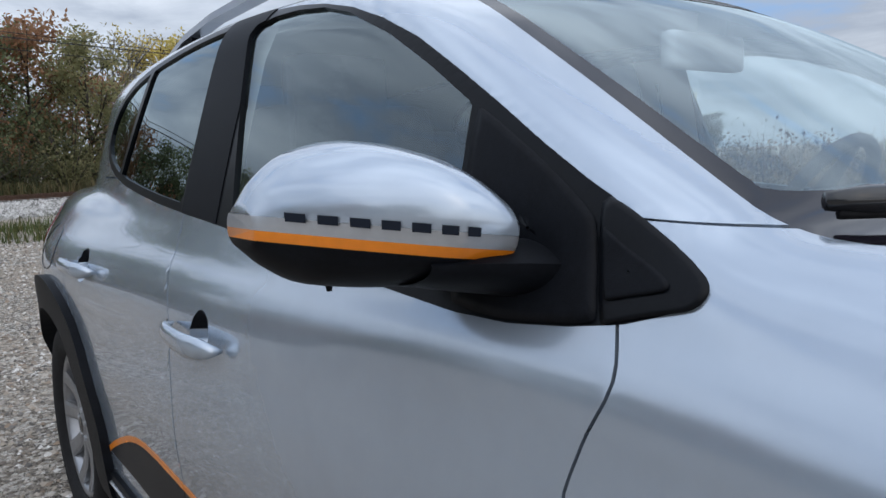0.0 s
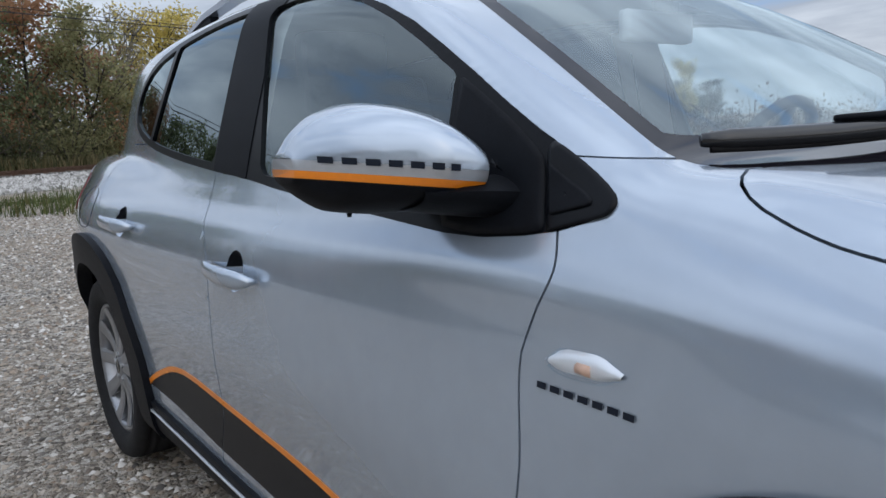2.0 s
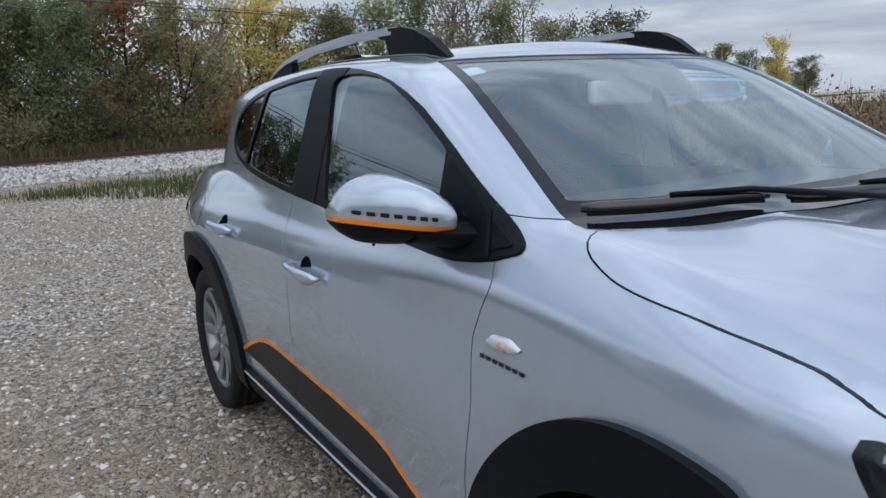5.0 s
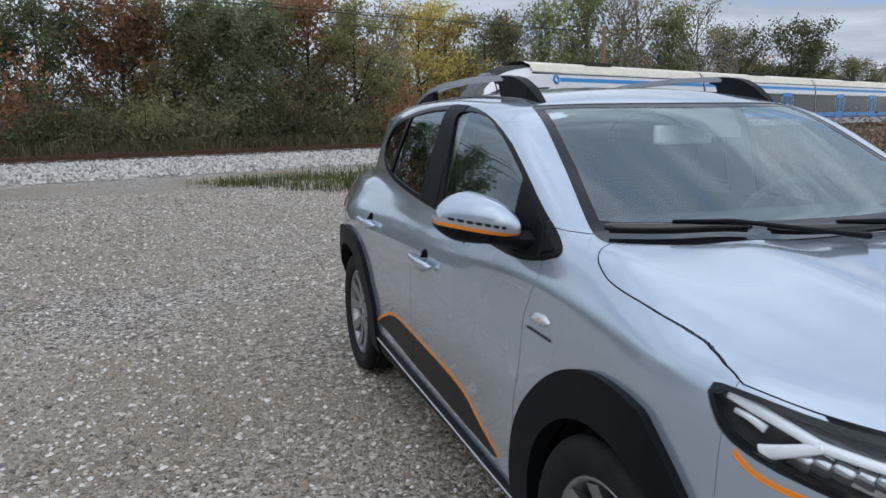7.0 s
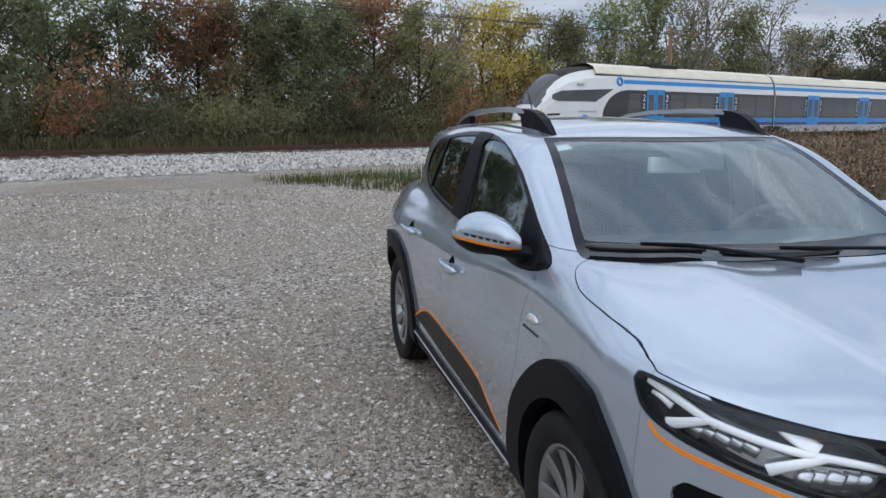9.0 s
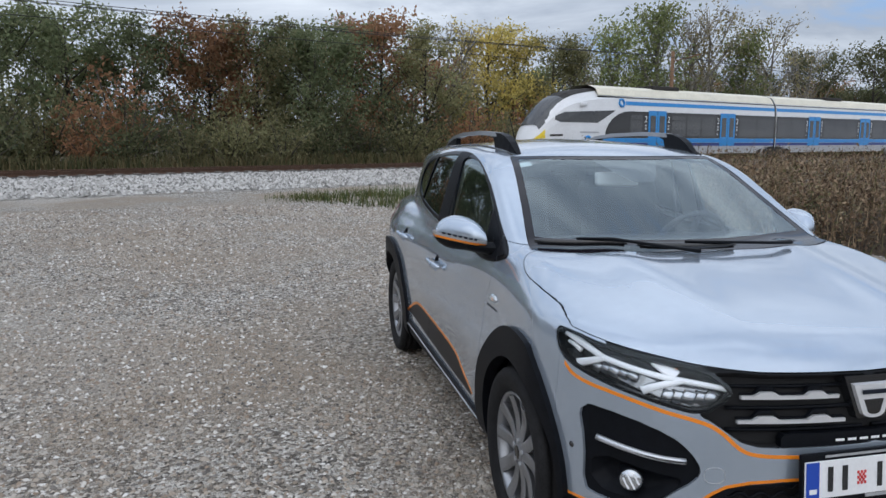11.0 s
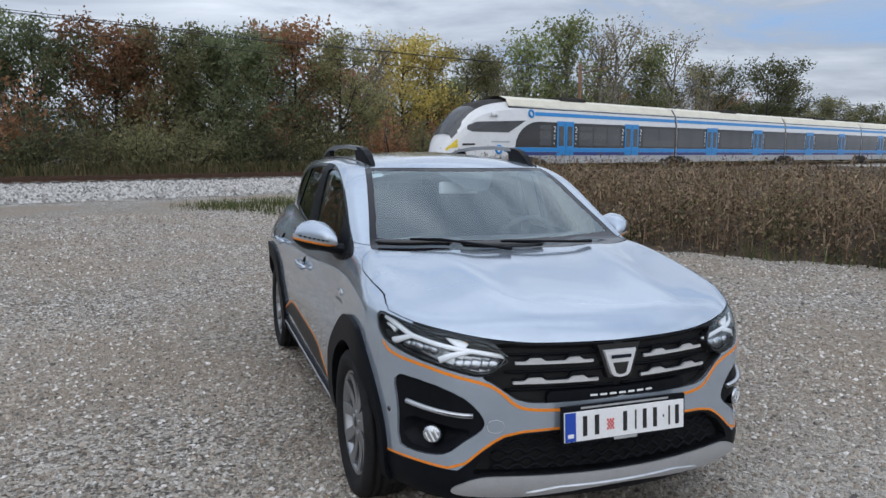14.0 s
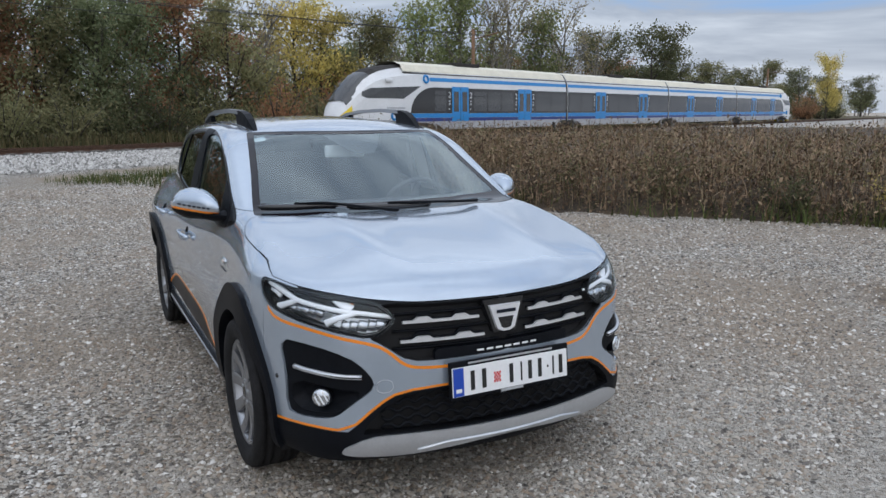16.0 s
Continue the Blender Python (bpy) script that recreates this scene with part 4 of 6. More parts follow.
# lamps: inner light bars, day lights and fog lamps
PROJECTOR = material("projector_lens", (.55, .58, .61), .10, .85, .4)
BULB = material("pale_light_guide", (.88, .91, .94), .2, .1, .6)
for s, fog in zip((-1, 1), sorted(pockets, key=lambda o: o.data.vertices[0].co.x)):
    lamp = sorted([o for o in car.children if o.name.startswith("headlamp")], key=lambda o: s * o.data.vertices[0].co.x)[1]
    for line_, wide_ in (([(.985, .880), (.90, .856), (.822, .831)], (.020, .016)), ([(.918, .788), (.87, .808), (.822, .830)], (.024, .014)), ([(.830, .832), (.72, .820), (.60, .806), (.455, .778)], (.017, .013)),
                         ([(.672, .856), (.64, .838), (.60, .815)], (.018, .026)), ([(.692, .757), (.65, .780), (.58, .803)], (.022, .016))):
        wide_ = [1.25 * w for w in wide_]
        pts = softened(line_, 2, False)
        link("light_bar", *ribbon(pts, wide_, s, -.016), BULB, lamp, "pale split light guide")
    link("light_chip", *ribbon([(.972, .850), (.945, .845), (.915, .832)], (.012, .018), s, -.022), BULB, lamp, "pale outer reflector")
    link("indicator", *ribbon([(.635, .846), (.60, .838)], (.010, .010), s, -.020), material("amber_lens", (.75, .20, .02), .3), lamp, "small amber indicator")
    for q0, q1, z0, z1 in ((.88, .72, .778, .812), (.64, .49, .728, .768)):
        for k in range(5):
            q = q0 + (q1 - q0) * (k + .5) / 5
            link("facet", *ribbon([(q, z0), (q - .012, z1)], (.036, .038), s, -.030 - .005 * (k % 2)), PROJECTOR, lamp, "mirrored lamp facet")
    link("reflector", *loft([[nose_at(s * q, z, -.04) for z in zs] for q, zs in ((.86, (.785, .835)), (.75, (.765, .815)), (.62, (.725, .785)), (.50, (.71, .77)))], False, False), PROJECTOR, lamp)
    pts = [nose_at(s * q, .582 - (.81 - q) * .075, .000) for q in np.linspace(.812, .563, 16)]
    day = link("day_light", *rod(pts, .010, 8, 1.0), SATIN, fog, "slim day light with silver frame")
    link("light_strip", *rod([(p[0], p[1] - .006, p[2]) for p in pts], .006, 8, .6), GLOSS, day)
    cx, cy, cz = nose_at(s * .712, .478, -.030)
    n = Vector(normals(np.array([[cx, cy, cz]]))[0])
    turn = Vector((0, 0, 1)).rotation_difference(Vector((n.x * .5, n.y, 0)).normalized()).to_matrix().to_4x4()
    bm = bmesh.new()
    bmesh.ops.create_cone(bm, cap_ends=True, segments=28, radius1=.040, radius2=.037, depth=.05)
    bmesh.ops.transform(bm, matrix=Matrix.Translation((cx, cy, cz)) @ turn, verts=bm.verts)
    fog_lamp = part("fog_lamp", bm, PLASTIC, fog, "round clear fog lamp")
    bm = bmesh.new()
    bmesh.ops.create_uvsphere(bm, u_segments=24, v_segments=12, radius=.035)
    bmesh.ops.scale(bm, vec=(1, 1, .45), verts=bm.verts)
    bmesh.ops.transform(bm, matrix=Matrix.Translation((cx, cy, cz)) @ turn @ Matrix.Translation((0, 0, .024)), verts=bm.verts)
    part("fog_lens", bm, PROJECTOR, fog_lamp, "domed mirror-bright fog lens", True)
    for k in (-1, 0, 1):
        bm = box_bm(.006, .05 - .012 * abs(k), .004, (k * .017, 0, .040 - .004 * abs(k)), .001)
        bmesh.ops.transform(bm, matrix=Matrix.Translation((cx, cy, cz)) @ turn, verts=bm.verts)
        part("lens_rib", bm, BULB, fog_lamp)
    bm = bmesh.new()
    bmesh.ops.create_uvsphere(bm, u_segments=14, v_segments=8, radius=.012)
    bmesh.ops.translate(bm, vec=nose_at(s * .905, .522, -.006), verts=bm.verts)
    part("parking_sensor", bm, GLOSS, car, "round dark parking sensor", True)
    # tow cover outline
    if s < 0:
        sq = softened([(.515, .548), (.460, .548), (.460, .500), (.515, .500)], 2)
        link("tow_cover_seam", *rod([nose_at(-q, z, .000) for q, z in sq + sq[:1]], .0012, 5), SATIN, car, "fine tow cover seam")

# cabin
cabin = box_bm(1.40, .50, .10, (0, -.66, .985), .04)
part("dashboard", cabin, INTERIOR, car, "dark grey dashboard top")
part("cabin_floor", box_bm(1.44, 2.9, .06, (0, .5, .55), .02), INTERIOR, car, "dark cabin floor")
part("rear_shelf", box_bm(1.2, .5, .03, (0, 1.5, 1.0), .01), INTERIOR, car, "dark rear parcel shelf")
wheel_m = pose(.36, -.40, .97, -62, 0, 0)
ring = [wheel_m @ Vector((.185 * math.cos(q), .185 * math.sin(q), 0)) for q in np.linspace(0, 2 * math.pi, 33)]
steer = link("steering_wheel", *rod(ring, .015, 8), INTERIOR, car, "black steering wheel")
for a in (0, 180, 270):
    p = wheel_m @ Vector((.18 * math.cos(radians(a)), .18 * math.sin(radians(a)), 0))
    link("wheel_spoke", *rod([wheel_m @ Vector((0, 0, .02)), p], [.04, .014], 8, .5), INTERIOR, steer)
for x in (-.36, .36):
    seat = part("front_seat", box_bm(.50, .52, .16, (x, .05, .66), .06), SEAT, car, "dark grey fabric front seat", True)
    part("backrest", box_bm(.48, .15, .60, (x, .36, .96), .06, pose(0, 0, 0, -14)), SEAT, seat, "", True)
    part("headrest", box_bm(.26, .10, .17, (x, .44, 1.30), .045), SEAT, seat, "", True)
bench = part("rear_seat", box_bm(1.25, .16, .62, (0, 1.18, .92), .06, pose(0, 0, 0, -16)), SEAT, car, "dark grey fabric rear bench", True)
for x in (-.4, .4):
    part("headrest", box_bm(.26, .09, .14, (x, 1.28, 1.24), .04), SEAT, bench, "", True)
rvm = part("inside_mirror", box_bm(.23, .03, .068, (-.05, -.385, 1.302), .014), material("mirror_back", (.62, .64, .65), .45), car, "grey inside mirror", True)
part("mirror_stem", box_bm(.03, .05, .07, (0, -.37, 1.345), .01), INTERIOR, rvm)
link("sensor_housing", *loft([[(x, y, skin_z(x, y) - .010) for x in np.linspace(-w, w, 7)] for y, w in ((-.36, .17), (-.42, .14), (-.50, .10), (-.56, .05))], False, False), INTERIOR, car, "black sensor housing behind the windscreen")
link("headliner", *loft([[(x, y, skin_z(x, y) - .03) for x in np.linspace(-.5, .5, 11)] for y in np.linspace(-.28, 1.5, 14)], False, False), material("headliner", (.42, .42, .41), .9), car, "light grey headliner")
for s in (-1, 1):
    link("pillar_trim", *loft([[(s * (skin_x(y, z) - .03), y, z) for y in (.14, .32)] for z in np.linspace(1.0, 1.40, 6)], False, False), material("pillar_trim", (.45, .45, .44), .8), car, "light grey inner pillar trim")
    link("belt", *rod([(s * .60, .20, 1.32), (s * .62, .17, 1.1), (s * .6, .12, .8)], .02, 6, .15), SEAT, car, "dark seat belt")
link("park_slip", *loft([[(x, y, skin_z(x, y) - .012) for x in (-.535, -.475)] for y in (-.285, -.31, -.335)], False, False), material("pale_film", (.55, .62, .62), .5), car, "small pale windscreen sticker")


# ---- the place ----
def mix_node(nt, fac, a, b):
    m = nt.nodes.new("ShaderNodeMix")
    m.data_type = "RGBA"
    nt.links.new(fac, m.inputs[0])
    for k, c in ((6, a), (7, b)):
        if isinstance(c, tuple):
            m.inputs[k].default_value = (*c, 1)
        else:
            nt.links.new(c, m.inputs[k])
    return m.outputs[2]


def noise_node(nt, co, scale, detail=4, lo=.4, hi=.6):
    n, r = nt.nodes.new("ShaderNodeTexNoise"), nt.nodes.new("ShaderNodeMapRange")
    n.inputs["Scale"].default_value, n.inputs["Detail"].default_value = scale, detail
    r.inputs["From Min"].default_value, r.inputs["From Max"].default_value = lo, hi
    nt.links.new(co, n.inputs["Vector"])
    nt.links.new(n.outputs[0], r.inputs["Value"])
    return r.outputs[0]


def gravel_material(name, pale, mid, dark, brown, size, bump):
    m = bpy.data.materials.new(name)
    m.use_nodes = True
    nt = m.node_tree
    b = nt.nodes["Principled BSDF"]
    b.inputs["Roughness"].default_value = .92
    b.inputs["Specular IOR Level"].default_value = .25
    co = nt.nodes.new("ShaderNodeTexCoord").outputs["Object"]
    cells, edge, fine = (nt.nodes.new("ShaderNodeTexVoronoi") for _ in range(3))
    cells.inputs["Scale"].default_value, fine.inputs["Scale"].default_value = size, size * 2.7
    edge.feature = "DISTANCE_TO_EDGE"
    edge.inputs["Scale"].default_value = size
    for n in (cells, edge, fine):
        nt.links.new(co, n.inputs["Vector"])
    sep, sepf = nt.nodes.new("ShaderNodeSeparateColor"), nt.nodes.new("ShaderNodeSeparateColor")
    nt.links.new(cells.outputs["Color"], sep.inputs[0])
    nt.links.new(fine.outputs["Color"], sepf.inputs[0])
    ramp_ = nt.nodes.new("ShaderNodeValToRGB")
    e = ramp_.color_ramp.elements
    e[0].position, e[0].color = .1, (*dark, 1)
    e[1].position, e[1].color = .5, (*mid, 1)
    x = ramp_.color_ramp.elements.new(.92)
    x.color = (*pale, 1)
    nt.links.new(sep.outputs[0], ramp_.inputs["Fac"])
    sand = mix_node(nt, sepf.outputs[1], brown, mid)
    patch = noise_node(nt, co, .45, 5, .40, .62)
    col = mix_node(nt, patch, ramp_.outputs["Color"], sand)
    worn = noise_node(nt, co, .16, 3, .52, .72)
    pale_all = mix_node(nt, sep.outputs[1], mid, pale)
    col = mix_node(nt, worn, col, pale_all)
    mud = noise_node(nt, co, .31, 4, .64, .74)
    col = mix_node(nt, mud, col, tuple(c * .6 for c in brown))
    nt.links.new(col, b.inputs["Base Color"])
    bp = nt.nodes.new("ShaderNodeBump")
    bp.inputs["Strength"].default_value, bp.inputs["Distance"].default_value = bump, .02
    nt.links.new(edge.outputs["Distance"], bp.inputs["Height"])
    bp2 = nt.nodes.new("ShaderNodeBump")
    bp2.inputs["Strength"].default_value, bp2.inputs["Distance"].default_value = bump * .7, .01
    nt.links.new(fine.outputs["Distance"], bp2.inputs["Height"])
    nt.links.new(bp.outputs[0], bp2.inputs["Normal"])
    nt.links.new(bp2.outputs[0], b.inputs["Normal"])
    return m


def pick_material(name, shades, rough=.9, scale=0.0, thin=0.0):
    """A colour for each loose piece out of a few shades."""
    m = bpy.data.materials.new(name)
    m.use_nodes = True
    nt = m.node_tree
    b = nt.nodes["Principled BSDF"]
    b.inputs["Roughness"].default_value = rough
    b.inputs["Specular IOR Level"].default_value = .25
    g, r = nt.nodes.new("ShaderNodeNewGeometry"), nt.nodes.new("ShaderNodeValToRGB")
    el = r.color_ramp.elements
    el[0].position, el[0].color = 0, (*shades[0], 1)
    el[1].position, el[1].color = 1, (*shades[-1], 1)
    for n, c in enumerate(shades[1:-1], 1):
        x = el.new(n / (len(shades) - 1))
        x.color = (*c, 1)
    nt.links.new(g.outputs["Random Per Island"], r.inputs["Fac"])
    col = r.outputs["Color"]
    if scale:
        info, tc = nt.nodes.new("ShaderNodeObjectInfo"), nt.nodes.new("ShaderNodeTexCoord")
        patch = noise_node(nt, tc.outputs["Object"], scale, 3, .3, .75)
        dim = nt.nodes.new("ShaderNodeMapRange")
        dim.inputs["To Min"].default_value, dim.inputs["To Max"].default_value = .72, 1.25
        nt.links.new(info.outputs["Random"], dim.inputs["Value"])
        hsv = nt.nodes.new("ShaderNodeHueSaturation")
        nt.links.new(dim.outputs[0], hsv.inputs["Value"])
        nt.links.new(mix_node(nt, patch, col, shades[len(shades) // 2]), hsv.inputs["Color"])
        col = hsv.outputs[0]
    nt.links.new(col, b.inputs["Base Color"])
    if thin:
        glow, mix, out = nt.nodes.new("ShaderNodeBsdfTranslucent"), nt.nodes.new("ShaderNodeMixShader"), nt.nodes["Material Output"]
        mix.inputs[0].default_value = thin
        nt.links.new(col, glow.inputs["Color"])
        nt.links.new(b.outputs[0], mix.inputs[1])
        nt.links.new(glow.outputs[0], mix.inputs[2])
        nt.links.new(mix.outputs[0], out.inputs["Surface"])
    return m


def raw_mesh(name, v, tris, mat, flat=True):
    """A mesh straight from arrays of points and triangles."""
    me = bpy.data.meshes.new(name)
    me.vertices.add(len(v))
    me.vertices.foreach_set("co", np.asarray(v, np.float32).ravel())
    me.loops.add(tris.size)
    me.loops.foreach_set("vertex_index", tris.astype(np.int32).ravel())
    k = tris.shape[1]
    me.polygons.add(len(tris))
    me.polygons.foreach_set("loop_start", np.arange(0, tris.size, k, dtype=np.int32))
    me.update(calc_edges=True)
    me.validate()
    me.materials.append(mat)
    if not flat:
        me.polygons.foreach_set("use_smooth", [True] * len(tris))
    return me


rng = np.random.default_rng(7)
TRACK_AT, ALONG, ACROSS = np.array([-6.69, 24.25]), np.array([.927, .375]), np.array([-.375, .927])


def by_track(s, n):
    p = TRACK_AT + ALONG * s + ACROSS * n
    return float(p[0]), float(p[1])


def rolling(x, y):
    return .010 * np.sin(1.3 * x + .6 * y) * np.sin(.9 * y - .4 * x) + .006 * np.sin(3.1 * x - 2.2 * y)


GRAVEL = gravel_material("gravel", (.68, .645, .59), (.385, .345, .29), (.11, .099, .088), (.36, .275, .195), 46, 1.2)
xs = np.concatenate([[-600, -300, -120, -60, -30], np.arange(-16, 16.1, .2), [30, 60, 120, 300, 600]])
ys = np.concatenate([[-600, -300, -120, -40, -16], np.arange(-8, 22.1, .2), [40, 80, 160, 300, 600]])
gx, gy = np.meshgrid(xs, ys, indexing="ij")
gz = rolling(gx, gy) * (np.abs(gx) < 20) * (np.abs(gy) < 24)
i, j = np.meshgrid(np.arange(len(xs) - 1), np.arange(len(ys) - 1), indexing="ij")
k = (i * len(ys) + j).ravel()
quads_ = np.stack([k, k + len(ys), k + len(ys) + 1, k + 1], 1)
ground = new("ground", raw_mesh("ground", np.stack([gx, gy, gz], -1).reshape(-1, 3), quads_, GRAVEL, False))
tagged(ground, "grey and tan gravel yard", "gravel", kind="structure")

OCTA_V = np.array([(1, 0, -.3), (-1, 0, -.3), (0, 1, -.3), (0, -1, -.3), (0, 0, 1)], float)
OCTA_T = np.array([(0, 2, 4), (2, 1, 4), (1, 3, 4), (3, 0, 4)])


def stones(px, py, pz, size, squash=.55):
    n = len(px)
    v = OCTA_V[None] * rng.uniform(.6, 1.25, (n, 5, 1)) * size[:, None, None]
    v[:, :, 2] *= squash
    v += rng.normal(0, .12, v.shape) * size[:, None, None]
    a = rng.uniform(0, 6.28, n)
    c, s = np.cos(a)[:, None], np.sin(a)[:, None]
    v = np.stack([v[:, :, 0] * c - v[:, :, 1] * s, v[:, :, 0] * s + v[:, :, 1] * c, v[:, :, 2]], -1)
    v += np.stack([px, py, pz], 1)[:, None]
    t = OCTA_T[None] + 5 * np.arange(n)[:, None, None]
    return v.reshape(-1, 3), t.reshape(-1, 3)


STONE = pick_material("gravel_stone", [(.09, .082, .074), (.18, .163, .146), (.31, .278, .238), (.43, .39, .337), (.30, .226, .163), (.15, .132, .117), (.48, .432, .373), (.36, .304, .24), (.24, .195, .152), (.40, .345, .28), (.60, .565, .515), (.72, .69, .65)])
n = 225000
u = rng.random(n) ** 1.25
ang, far = rng.uniform(-1.25, 1.25, n), 1.2 + 15 * u
px, py = -1.4 + far * np.sin(ang), -3.4 + far * np.cos(ang)
clump = np.sin(2.1 * px + 1.3 * np.sin(1.7 * py)) * np.sin(1.6 * py + 1.1 * np.sin(1.3 * px))
keep = rng.random(n) < .78 + .3 * clump
px, py = px[keep], py[keep]
size = .0045 + .012 * rng.random(len(px)) ** 2.5 + .0009 * np.hypot(px + 1.4, py + 3.4)
v, t = stones(px, py, rolling(px, py) + size * .2, size)
tagged(new("gravel_stones", raw_mesh("gravel_stones", v, t, STONE)), "loose grey, white and tan gravel stones", "gravel", kind="stuff")

# railway: ballast, rails, sleepers
BALLAST = gravel_material("ballast", (.56, .54, .50), (.36, .34, .31), (.17, .16, .15), (.36, .32, .27), 14, 1.0)
BED = material("oily_ballast", (.035, .030, .026), .95, 0, 0, .5, 2.5, .6, 30)
ss = np.linspace(-90, 220, 63)


def strip(name, profile, mat, label, kind="structure"):
    rows = [[(*by_track(s, n_), z) for n_, z in profile] for s in ss]
    v_, f_ = loft(rows, False, False)
    return tagged(link(name, v_, f_, mat, None, label, False), category="railway", kind=kind)


strip("ballast", [(-8.6, -.02), (-7.2, .05), (-4, .08), (-1.4, .12), (-1.3, .02)], BALLAST, "pale stone ballast beside the track")
strip("track_bed", [(-1.5, .03), (-1.0, .09), (3.4, .09), (4.2, .02)], BED, "dark ballast under the rails")
VERGE = material("dry_verge", (.075, .072, .035), .95, 0, 0, .55, .8, .6, 40, second=(.15, .115, .06))
strip("verge", [(3.9, .03), (6, .10), (30, .3), (140, 3)], VERGE, "rough grass and leaf litter behind the track")
RAIL = material("rusty_rail", (.10, .055, .035), .7, .3, 0, .3, 8, .3, 60)
for n_ in (.55, 1.99):
    r = strip("rail", [(n_ - .07, 0.075), (n_ - .065, 0.090), (n_ - .012, 0.105), (n_ - .012, 0.205), (n_ - .036, 0.215), (n_ - .036, 0.250), (n_ + .036, 0.250), (n_ + .036, 0.215), (n_ + .012, 0.205), (n_ + .012, 0.105), (n_ + .065, 0.090), (n_ + .07, 0.075)], RAIL, "rusty steel rail")
SLEEPER = material("old_concrete", (.14, .125, .11), .9, 0, 0, .3, 6)
me = bpy.data.meshes.new("sleeper")
b_ = box_bm(.26, 2.5, .12, (0, 0, 0), .02)
b_.to_mesh(me)
b_.free()
me.materials.append(SLEEPER)
bed = bpy.data.objects["track_bed"]
for q in range(150):
    o = new("sleeper", me)
    x_, y_ = by_track(-12 + q * .6, 1.27)
    o.parent, o.location, o.rotation_euler = bed, (x_, y_, .065), (0, 0, radians(22))
n = 16000
s_, n_ = rng.uniform(-8, 26, n), -8.4 + 7.2 * rng.random(n)
px, py = TRACK_AT[0] + ALONG[0] * s_ + ACROSS[0] * n_, TRACK_AT[1] + ALONG[1] * s_ + ACROSS[1] * n_
v, t = stones(px, py, .055 + .010 * (n_ + 8), rng.uniform(.03, .085, n), .75)
tagged(new("ballast_stones", raw_mesh("ballast_stones", v, t, pick_material("ballast_stone", [(.12, .115, .105), (.34, .325, .30), (.48, .46, .43), (.62, .60, .57)]))), "pale broken ballast stones", "stones", kind="stuff")


# trees and bushes
def leaf_cloud(centres, spread, per, size, r, droop=0.0):
    """Small bent leaf quads round clump centres."""
    c = np.repeat(centres, per, 0)
    n = len(c)
    d = r.normal(0, 1, (n, 3))
    p = c + d * spread * np.array([1, 1, .75]) - np.array([0, 0, droop]) * np.abs(r.normal(0, 1, (n, 1)))
    a, b = r.normal(0, 1, (n, 3)), r.normal(0, 1, (n, 3))
    a /= np.linalg.norm(a, axis=1, keepdims=True)
    b -= (a * b).sum(1, keepdims=True) * a
    b /= np.linalg.norm(b, axis=1, keepdims=True)
    sz = size * r.uniform(.6, 1.3, (n, 1))
    v = np.stack([p - a * sz, p + b * sz * .5, p + a * sz, p - b * sz * .5], 1).reshape(-1, 3)
    return v, np.arange(4 * n).reshape(-1, 4)


def limb_mesh(paths):
    v, f = [], []
    for pts, radii in paths:
        a, b = rod(pts, radii, 6)
        f += [tuple(len(v) + q for q in face) for face in b]
        v += a
    return v, f


BARK = material("grey_bark", (.075, .065, .055), .95, 0, 0, .4, 3, .6, 25)
PALE_BARK = material("pale_bark", (.24, .22, .19), .9, 0, 0, .5, 2, .4, 20)
KINDS = {  # height 1 trees: crown width, crown base, clumps, leaves a clump, leaf size, shades, bark
    "green": (.42, .06, 160, 40, .018, [(0.060, 0.085, 0.032), (0.101, 0.133, 0.052), (0.171, 0.201, 0.091), (0.241, 0.241, 0.121)], BARK),
    "olive": (.36, .06, 140, 38, .018, [(0.085, 0.097, 0.040), (0.151, 0.158, 0.060), (0.241, 0.231, 0.101), (0.302, 0.241, 0.110)], BARK),
    "brown": (.42, .06, 160, 40, .020, [(0.121, 0.064, 0.032), (0.231, 0.110, 0.048), (0.352, 0.161, 0.064), (0.222, 0.171, 0.070)], BARK),
    "yellow": (.32, .08, 120, 38, .018, [(0.171, 0.171, 0.044), (0.343, 0.292, 0.060), (0.523, 0.402, 0.081), (0.201, 0.201, 0.060)], BARK),
    "poplar": (.18, .18, 80, 32, .019, [(0.081, 0.110, 0.037), (0.171, 0.201, 0.070), (0.302, 0.302, 0.101)], PALE_BARK),
    "bare": (.25, .15, 78, 12, .015, [(0.141, 0.121, 0.060), (0.262, 0.222, 0.101), (0.302, 0.262, 0.101)], PALE_BARK),
    "dark": (.40, .08, 140, 34, .019, [(0.040, 0.052, 0.024), (0.069, 0.085, 0.037), (0.121, 0.129, 0.056), (0.182, 0.141, 0.070)], BARK),
}


def muted(c, k):
    grey = .3 * c[0] + .55 * c[1] + .15 * c[2]
    return tuple(q + (grey - q) * k for q in c)


LEAF = {k: pick_material(k + "_leaf", [muted([1.25 * q for q in c], .22 if k == "brown" else .16) for c in v[5]], .85, 6.0, .45) for k, v in KINDS.items()}
WORDS = {"green": ("grey-green willow tree at the wood's edge", "tree"), "olive": ("olive green tree with thinning leaves", "tree"), "brown": ("oak tree in rusty brown autumn leaf", "tree"),
         "yellow": ("slender tree turning yellow", "tree"), "poplar": ("tall narrow poplar with open crown", "tree"), "bare": ("nearly bare tree with pale twigs", "tree"), "dark": ("dark dense evergreen-looking tree", "tree")}


